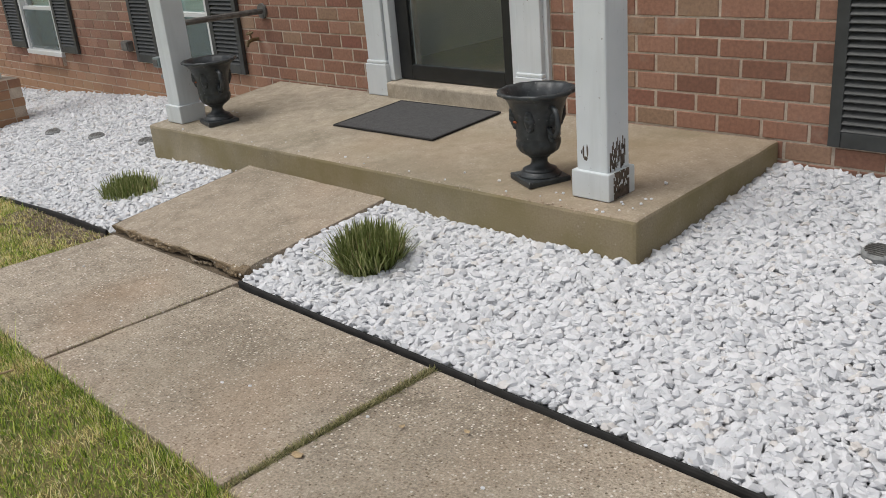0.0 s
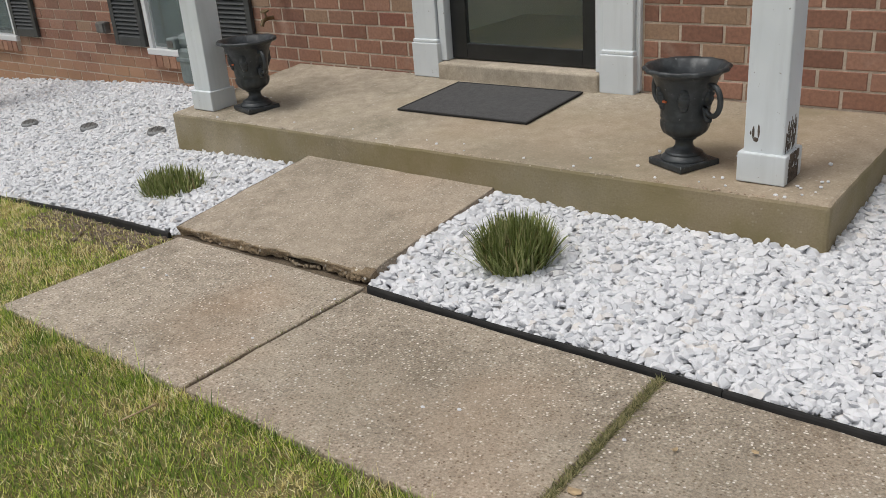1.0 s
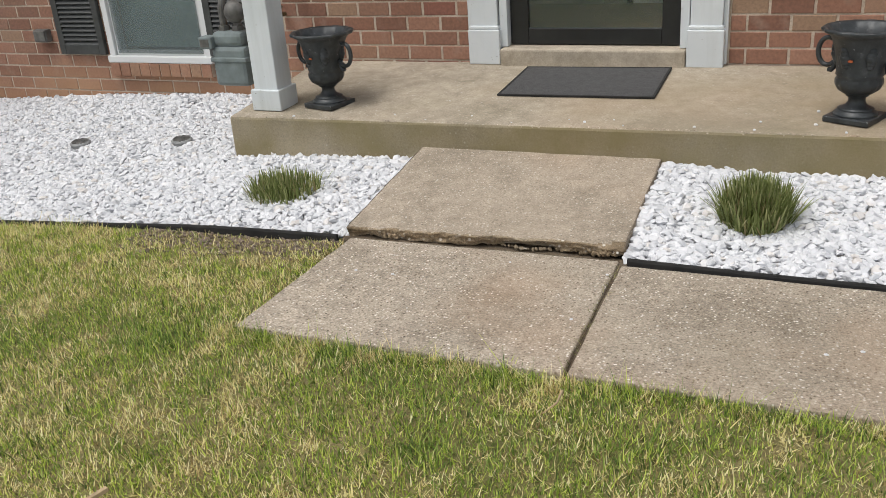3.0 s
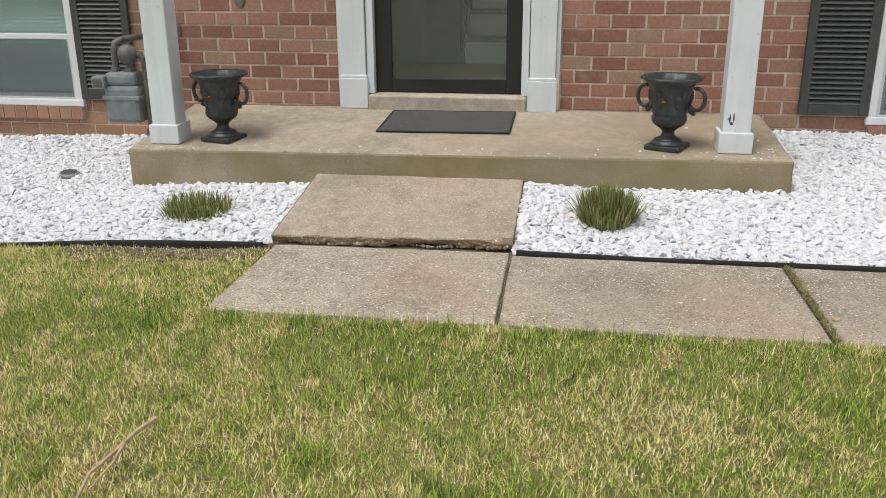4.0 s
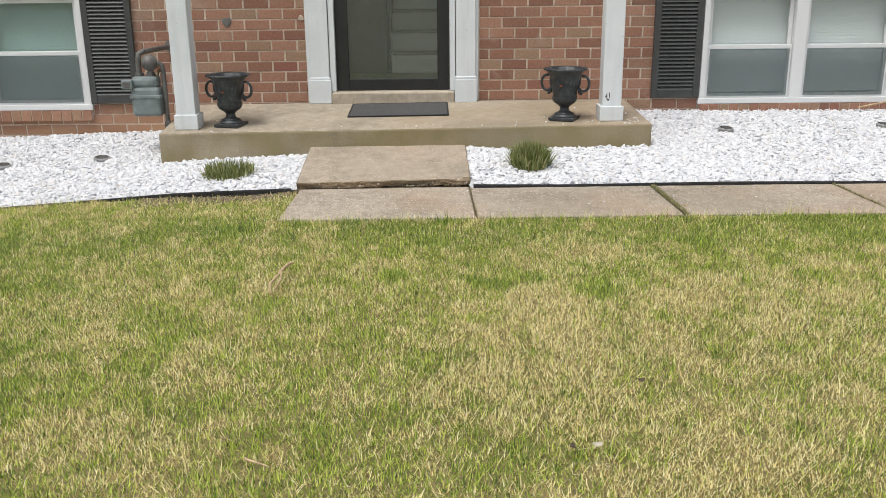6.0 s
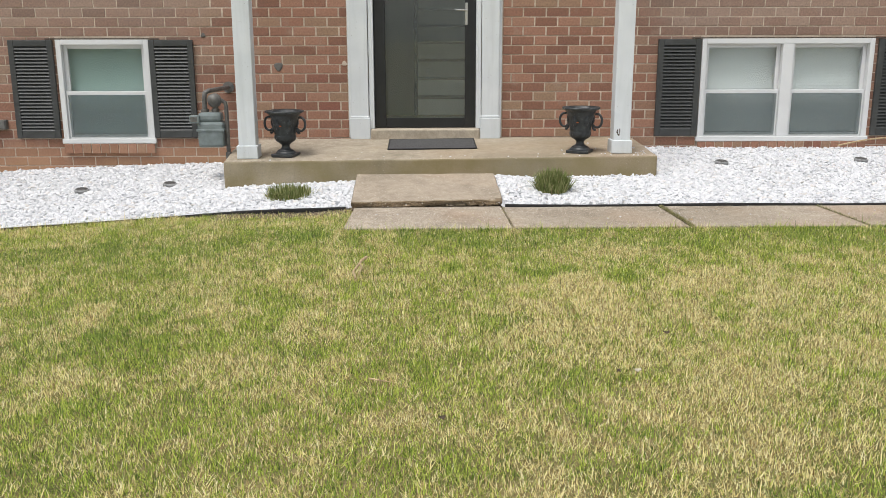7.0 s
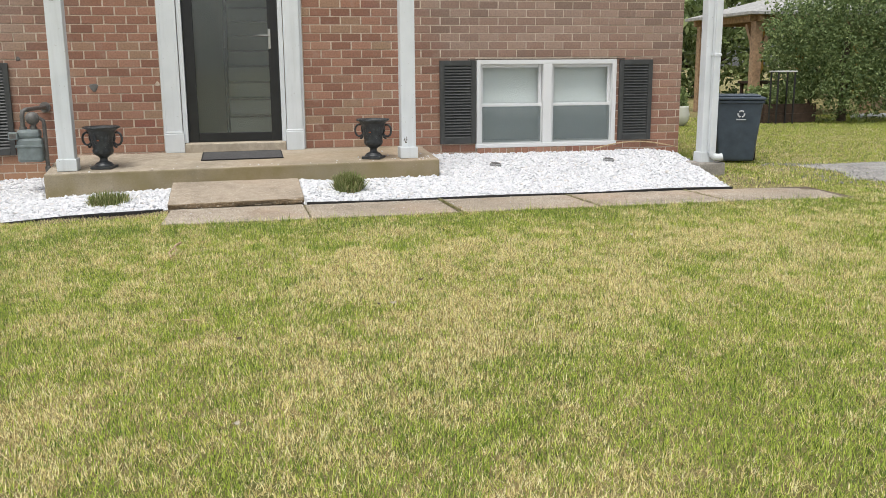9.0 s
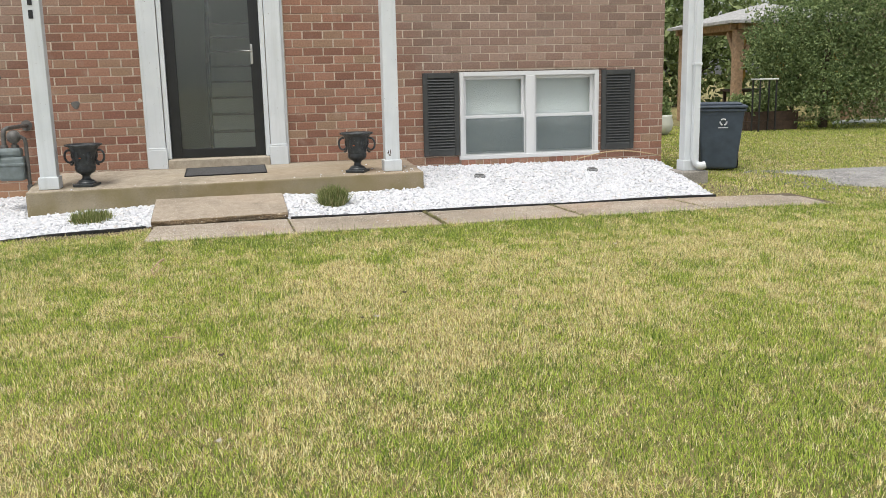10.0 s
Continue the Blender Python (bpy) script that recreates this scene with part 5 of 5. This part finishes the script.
def cart(x, y, z, turn):
    c = thing("recycling_cart", x, y, z, "dark navy wheeled recycling cart with printed symbol", "recycling bin")
    c.rotation_euler = (0, 0, radians(turn))
    bm = bmesh.new()
    lo = [(-0.20, -0.22), (0.20, -0.22), (0.20, 0.20), (-0.20, 0.20)]
    hi = [(-0.27, -0.31), (0.27, -0.31), (0.27, 0.29), (-0.27, 0.29)]
    a = [bm.verts.new((*p, 0.03)) for p in lo]
    b = [bm.verts.new((*p, 0.76)) for p in hi]
    bm.faces.new(a[::-1]), bm.faces.new(b)
    for k in range(4):
        bm.faces.new((a[k], a[(k + 1) % 4], b[(k + 1) % 4], b[k]))
    bmesh.ops.bevel(bm, geom=list(bm.edges), offset=0.03, segments=3, profile=0.5, affect="EDGES")
    part("body", bm, M["bin"], c)
    part("rim", boxed(-0.285, 0.285, -0.325, 0.305, 0.725, 0.762, bevel=0.012), M["bin"], c)
    bm = bmesh.new()
    box(bm, -0.295, 0.295, -0.34, 0.32, 0.765, 0.80, 0.012)
    box(bm, -0.24, 0.24, -0.28, 0.26, 0.80, 0.825, 0.012)
    part("lid", bm, M["bin"], c)
    for sx in (-1, 1):
        w = lathe([(0.05, -0.02), (0.10, -0.02), (0.105, 0), (0.10, 0.02), (0.05, 0.02)], 20)
        bmesh.ops.transform(w, matrix=pose(sx * 0.23, 0.20, 0.105, 0, 90, 0), verts=w.verts)
        part("wheel", w, M["edging"], c, smooth=True)
    part("axle", tube([(-0.23, 0.2, 0.105), (0.23, 0.2, 0.105)], 0.012, 8), M["edging"], c)
    tilt = math.degrees(math.atan2(0.09, 0.73))
    for k in range(3):
        a = k * 2 * math.pi / 3 + math.pi / 2
        pts = [(0.036 * math.cos(a + s), 0, 0.036 * math.sin(a + s)) for s in np.linspace(-0.75, 0.75, 7)]
        o = part("symbol_arrow", tube(pts, 0.010, 6), M["bin_print"], c, "white printed symbol")
        o.matrix_basis = pose(0.03, -0.293, 0.60, tilt, 0, 0)
    o = part("print_bar", boxed(-0.055, 0.055, -0.002, 0.002, -0.006, 0.006), M["bin_print"], c, "white printed line")
    o.matrix_basis = pose(0.03, -0.286, 0.535, tilt, 0, 0)
    return c


CART = cart(5.69, 0.37, float(lawn_z(5.69, 0.37)), -26)
CART.scale = (0.97, 0.97, 0.95)


def leaf_cloud(centres, radii, n, size, seed, mat, name="crown", squash=1.0, hollow=0.35):
    """Small leaves scattered through uneven lobes."""
    rng = np.random.RandomState(seed)
    centres, radii = np.array(centres), np.array(radii)
    pick = rng.choice(len(centres), n, p=(radii ** 2) / (radii ** 2).sum())
    d = rng.normal(size=(n, 3))
    d /= np.linalg.norm(d, axis=1)[:, None]
    lump = 1 + 0.42 * np.sin(d[:, 0] * 7 + pick) * np.sin(d[:, 1] * 6 + pick * 2.1) + 0.15 * np.sin(d[:, 2] * 9 + pick)
    r = radii[pick] * lump * rng.uniform(hollow, 1.0, n) ** 0.5
    p = centres[pick] + d * r[:, None] * np.array([1, 1, squash])
    u = rng.normal(size=(n, 3))
    u /= np.linalg.norm(u, axis=1)[:, None]
    v = np.cross(u, rng.normal(size=(n, 3)))
    v /= np.linalg.norm(v, axis=1)[:, None]
    s = (size * rng.uniform(0.6, 1.4, n))[:, None]
    verts = np.stack((p - u * s, p + v * s * 0.45, p + u * s, p - v * s * 0.45), 1).reshape(-1, 3)
    flat = np.arange(n * 4)
    return raw_mesh(name, verts, flat, np.full(n, 4), mat)


def shrub(x, y, z, centres, radii, n, size, seed, label, category, mat, name="tree", trunk=0.09):
    t = thing(name, x, y, z, label, category)
    crown = leaf_cloud(centres, radii, n, size, seed, mat)
    crown.parent = t
    bm = tube([(0, 0, -0.1), (0.03, 0.02, 0.5), (0.0, 0.06, 1.2), (0.08, 0.0, 2.0)], trunk, 9, 0.5)
    part("trunk", bm, M["bark"], t)
    for k in range(min(len(centres), 5)):
        c = Vector(centres[k])
        part("limb", tube([(0, 0.03, 0.35 + 0.15 * k), tuple(c * 0.5 + Vector((0, 0, 0.3))), tuple(c)], trunk * 0.5, 7, 0.3), M["bark"], t)
    return t


shrub(11.45, 6.42, 0.0, [(0, 0, 1.3), (-0.8, 0.2, 1.2), (0.8, -0.2, 1.2), (0.1, 0, 2.1), (-0.6, 0.1, 1.9), (0.75, -0.3, 2.0), (-1.0, 0.3, 1.7), (0.95, -0.5, 1.2), (-0.2, -0.4, 0.7), (0.6, -0.5, 0.7), (-0.8, 0.2, 0.65), (1.0, -0.5, 2.1)],
      [0.95, 0.7, 0.8, 0.8, 0.7, 0.75, 0.6, 0.6, 0.65, 0.6, 0.5, 0.55], 44000, 0.032, 31, "large dense dark green shrub beside the lawn", "shrub", M["hedge_leaf"], "shrub")
for k, (x, y, h, s) in enumerate(((11.5, 19, 4.5, 2.6), (15.5, 20, 5.2, 3.0), (8.5, 21, 4.8, 2.6), (20, 18, 5.5, 3.2), (5.5, 24, 5.0, 3.0), (26, 22, 6, 4))):
    shrub(x, y, 0.1, [(0, 0, h * 0.6), (-s * 0.6, 0, h * 0.5), (s * 0.6, 0.2, h * 0.55), (0, 0, h * 0.95), (s * 0.3, -0.5, h * 0.25), (-s * 0.4, -0.3, h * 0.25)],
          [s * 0.75, s * 0.6, s * 0.65, s * 0.6, s * 0.6, s * 0.6], 9000, 0.14, 40 + k, "leafy green tree in the back garden", "tree", M["tree_leaf"], "tree", 0.16)


def gazebo(x, y, z, turn):
    g = thing("gazebo", x, y, z, "cedar garden gazebo with grey hipped roof", "gazebo")
    g.rotation_euler = (0, 0, radians(turn))
    R = 1.3
    for sx in (-1, 1):
        for sy in (-1, 1):
            p = part("post", boxed(sx * R - 0.09, sx * R + 0.09, sy * R - 0.09, sy * R + 0.09, 0, 1.98, bevel=0.008), M["wood"], g)
            for dx, dy in ((-sx, 0), (0, -sy)):
                part("brace", tube([(sx * R + dx * 0.06, sy * R + dy * 0.06, 1.25), (sx * R + dx * 0.2, sy * R + dy * 0.2, 1.62), (sx * R + dx * 0.42, sy * R + dy * 0.42, 1.93)], 0.06, 4), M["wood"], p)
            cp = [(sx * (R - 0.16) + 0.05 * math.sin(k * 1.7), sy * (R - 0.16), 1.9 - 0.17 * k) for k in range(10)]
            part("curtain", tube(cp, 0.07, 9, 1.25), M["curtain"], g, "ochre tied curtain")
    for s in (-1, 1):
        part("beam", boxed(-R - 0.2, R + 0.2, s * R - 0.05, s * R + 0.05, 1.98, 2.12, bevel=0.006), M["wood"], g)
        part("beam", boxed(s * R - 0.05, s * R + 0.05, -R - 0.2, R + 0.2, 1.981, 2.119, bevel=0.006), M["wood"], g)
    bm = bmesh.new()
    e = R + 0.3
    lo = [bm.verts.new((a * e, b * e, 2.11)) for a, b in ((-1, -1), (1, -1), (1, 1), (-1, 1))]
    lo2 = [bm.verts.new((a * e, b * e, 2.17)) for a, b in ((-1, -1), (1, -1), (1, 1), (-1, 1))]
    top = bm.verts.new((0, 0, 2.62))
    bm.faces.new(lo[::-1])
    for k in range(4):
        bm.faces.new((lo[k], lo[(k + 1) % 4], lo2[(k + 1) % 4], lo2[k]))
        bm.faces.new((lo2[k], lo2[(k + 1) % 4], top))
    part("roof", bm, M["shingle"], g, "grey shingled hipped roof")
    return g


gazebo(11.87, 9.28, 0.0, -3)

table = thing("patio_table", 11.77, 9.23, 0.0, "dark brown patio table under the gazebo", "table")
part("tabletop", boxed(-0.7, 0.7, -0.45, 0.45, 0.68, 0.74, bevel=0.01), M["dark_wood"], table)
for sx in (-1, 1):
    for sy in (-1, 1):
        part("leg", boxed(sx * 0.62 - 0.03, sx * 0.62 + 0.03, sy * 0.38 - 0.03, sy * 0.38 + 0.03, 0, 0.68), M["dark_wood"], table)


def planter_bed(x, y, z, w, d, h):
    p = thing("raised_planter", x, y, z, "dark timber raised planter with green growth", "planter")
    for k in range(2):
        part("front_board", boxed(-w / 2, w / 2, -d / 2 - 0.02, -d / 2 + 0.02, k * h / 2 + 0.004, (k + 1) * h / 2, bevel=0.004), M["dark_wood"], p)
        part("back_board", boxed(-w / 2, w / 2, d / 2 - 0.02, d / 2 + 0.02, k * h / 2 + 0.004, (k + 1) * h / 2, bevel=0.004), M["dark_wood"], p)
        for s in (-1, 1):
            part("side_board", boxed(s * w / 2 - 0.02, s * w / 2 + 0.02, -d / 2 + 0.02, d / 2 - 0.02, k * h / 2 + 0.004, (k + 1) * h / 2, bevel=0.004), M["dark_wood"], p)
    part("soil", boxed(-w / 2 + 0.02, w / 2 - 0.02, -d / 2 + 0.02, d / 2 - 0.02, 0, h - 0.05), M["soil"], p)
    rng = np.random.RandomState(3)
    c = leaf_cloud([(rng.uniform(-w / 2, w / 2), rng.uniform(-d / 2, d / 2), h + 0.12) for k in range(9)], [0.2] * 9, 2600, 0.045, 8, M["tree_leaf"], "foliage")
    c.parent = p
    return p


planter_bed(10.25, 6.6, 0.0, 1.1, 0.6, 0.36)

pot = thing("plant_pot", 7.9, 6.2, 0.0, "pale round plant pot with leafy growth", "plant pot")
part("bowl", lathe([(0.10, 0.0), (0.17, 0.08), (0.20, 0.2), (0.17, 0.32), (0.18, 0.36), (0.15, 0.36), (0.0, 0.30)], 24), M["indoor"], pot, smooth=True)
pl = leaf_cloud([(0, 0, 0.45), (0.05, 0.05, 0.55)], [0.14, 0.12], 400, 0.05, 77, M["tree_leaf"], "foliage")
pl.parent = pot


def neighbour_house():
    h = thing("neighbour_house", 14.85, 6.5, 0.0, "tan brick neighbouring house with white downspout", "house")
    h.rotation_euler = (0, 0, radians(-25))
    part("wall", boxed(-1.2, 8, 0, 6, -0.3, 5.0), M["tan_brick"], h)
    part("roof", boxed(-1.6, 8.4, -0.4, 6.4, 5.0, 5.25, bevel=0.02), M["shingle"], h)
    bm = tube([(-1.1, -0.06, 4.9), (-1.1, -0.06, 0.22), (-1.12, -0.08, 0.10), (-1.3, -0.12, 0.06), (-2.6, -0.2, 0.03)], 0.05, 8)
    part("downspout", bm, M["white"], h, "white downspout with long outlet")
    me_bm = bmesh.new()
    for c in range(52):
        z = -0.2 + c * 0.0677
        for k in range(21):
            x = -1.2 + k * 0.2033 + (0.1 if c % 2 else 0)
            box(me_bm, x, x + 0.195, -0.006, 0.0, z, z + 0.060)
    br = part("bricks", me_bm, M["tan_brick_piece"], h)
    br["kind"] = "stuff"
    return h


def tan_piece():
    m, n, l, b = material("tan_brick_piece", 0.9)
    geo = n.new("ShaderNodeNewGeometry")
    base = ramp(n, l, geo.outputs["Random Per Island"], [(0.0, (0.34, 0.275, 0.20)), (0.35, (0.39, 0.32, 0.24)), (0.7, (0.43, 0.355, 0.27)), (1.0, (0.47, 0.395, 0.31))])
    blot = ramp(n, l, noise_tex(n, l, geo.outputs["Position"], 1.4, 5, 0.65), [(0.5, (0, 0, 0)), (0.68, (0.7, 0.7, 0.7))])
    base = mix(n, l, blot, base, (0.36, 0.26, 0.16))
    sep = n.new("ShaderNodeSeparateXYZ")
    l.new(geo.outputs["Position"], sep.inputs[0])
    clay = arith(n, l, "ADD", arith(n, l, "SUBTRACT", 0.55, sep.outputs[2]), arith(n, l, "MULTIPLY", noise_tex(n, l, geo.outputs["Position"], 0.8, 4), 0.9))
    base = mix(n, l, ramp(n, l, clay, [(0.45, (0, 0, 0)), (0.85, (0.8, 0.8, 0.8))]), base, (0.50, 0.29, 0.14))
    l.new(base, b.inputs["Base Color"])
    bump(n, l, b, noise_tex(n, l, geo.outputs["Position"], 90, 3), 0.4, 0.004)
    return m


M["tan_brick_piece"] = tan_piece()
neighbour_house()

stand = thing("plant_stand", 9.9, 6.05, 0.0, "thin metal plant stand with a white top", "plant stand")
part("top", boxed(-0.2, 0.2, -0.15, 0.15, 0.96, 0.985, bevel=0.006), M["vinyl"], stand)
for sx in (-1, 1):
    for sy in (-1, 1):
        part("leg", boxed(sx * 0.17 - 0.012, sx * 0.17 + 0.012, sy * 0.12 - 0.012, sy * 0.12 + 0.012, 0, 0.96), M["black"], stand)

for x, y, r, hgt, lab in ((10.6, 8.05, 0.24, 0.62, "dark brown glazed garden jar"), (9.3, 7.6, 0.2, 0.42, "dull brown garden pot by the gazebo")):
    jar = thing("garden_jar", x, y, 0.0, lab, "jar", "garden jars")
    part("body", lathe([(r * 0.5, 0.0), (r * 0.85, hgt * 0.25), (r, hgt * 0.6), (r * 0.75, hgt * 0.9), (r * 0.82, hgt), (r * 0.6, hgt), (0.0, hgt * 0.9)], 24), M["dark_wood"], jar, smooth=True)

fence = thing("garden_fence", 6.2, 15.0, 0.05, "weathered grey board fence at the garden's end", "fence")
for k in range(40):
    o = part("board", boxed(k * 0.15, k * 0.15 + 0.14, -0.012, 0.012, 0, 1.7 + 0.02 * math.sin(k * 2.3)), M["grey_fence"], fence)


# ---- bricks of the front, last ----
def brick_mesh(length):
    """A chamfered brick face, from its lower left corner."""
    h, c, d = 0.0724, 0.003, 0.02
    v = []
    for y, i in ((d, 0), (c, 0), (0, c)):
        v += [(i, y, i), (length - i, y, i), (length - i, y, h - i), (i, y, h - i)]
    f = [(8, 9, 10, 11)]
    for r in (0, 4):
        for k in range(4):
            f.append((r + k, r + (k + 1) % 4, r + 4 + (k + 1) % 4, r + 4 + k))
    return v, f


BRICK_CACHE = {}


def brick_data(length):
    key = round(length, 2)
    if key not in BRICK_CACHE:
        v, f = brick_mesh(key)
        me = bpy.data.meshes.new("brick")
        me.from_pydata(v, [], f)
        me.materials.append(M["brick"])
        BRICK_CACHE[key] = me
    return BRICK_CACHE[key]


def lay_bricks():
    rng = np.random.RandomState(2)
    course, pitch, joint = 0.0813, 0.2033, 0.0092
    blocked = [(-0.69, 0.69, -1, 2.85)] + [(a - 0.006, b + 0.006, z0 - 0.05, z1) for a, b, z0, z1 in WINS]
    rest_v, rest_f, count = [], [], 0
    for c in range(-6, 36):
        z = 1.190 + (c - 16) * course
        if z + course > WTOP:
            break
        zm = z + course / 2
        x = WX0 + (0.0 if c % 2 else 0.1016) - 0.164
        while x < WX1 - 0.02:
            spans = [(max(x, WX0 + 0.001), min(x + pitch - joint, WX1 - 0.001))]
            for a, b, z0, z1 in blocked:
                if z0 < zm < z1:
                    nxt = []
                    for p, q in spans:
                        if q <= a or p >= b:
                            nxt.append((p, q))
                        else:
                            if a - p > 0.02:
                                nxt.append((p, a - 0.004))
                            if q - b > 0.02:
                                nxt.append((b + 0.004, q))
                    spans = nxt
            for p, q in spans:
                length = q - p
                if length < 0.02:
                    continue
                off = rng.uniform(-0.0015, 0.0015)
                near = 0.69 < abs((p + q) / 2) < 2.06 and 0.2 < zm < 1.75
                if near and count < 300:
                    ob = new("brick", brick_data(length))
                    ob.location = (p, off, z + 0.005)
                    ob.parent = wall
                    count += 1
                else:
                    rest_v.append((p, off, z + 0.005, length))
            x += pitch
    allv, allf, base = [], [], 0
    for p, off, z, length in rest_v:
        v, f = brick_mesh(length)
        allv += [(a + p, b + off, cc + z) for a, b, cc in v]
        allf += [tuple(i + base for i in face) for face in f]
        base += len(v)
    me = bpy.data.meshes.new("bricks")
    me.from_pydata(allv, [], allf)
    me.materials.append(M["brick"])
    ob = new("bricks", me)
    ob.parent = wall
    ob["kind"] = "stuff"


lay_bricks()


def brick_sills():
    rng = np.random.RandomState(6)
    for (a, b, z0, z1) in WINS:
        n = int(round((b - a) / 0.0813))
        w = (b - a) / n
        for k in range(n):
            ob = new("sill_brick", SILL)
            ob.location = (a + k * w + 0.004, -0.038 + rng.uniform(-0.002, 0.002), z0 - 0.094)
            ob.parent = wall
    bm = bmesh.new()
    for (a, b, z0, z1) in WINS:
        box(bm, a + 0.003, b - 0.003, -0.030, 0.004, z0 - 0.092, z0 - 0.010)
    o = finish("sill_mortar", bm, M["mortar"])
    o.parent = wall


bm = boxed(0, 0.0733, 0, 0.042, 0, 0.084, bevel=0.003)
SILL = bpy.data.meshes.new("sill_brick")
bm.to_mesh(SILL)
bm.free()
SILL.materials.append(M["brick"])
brick_sills()
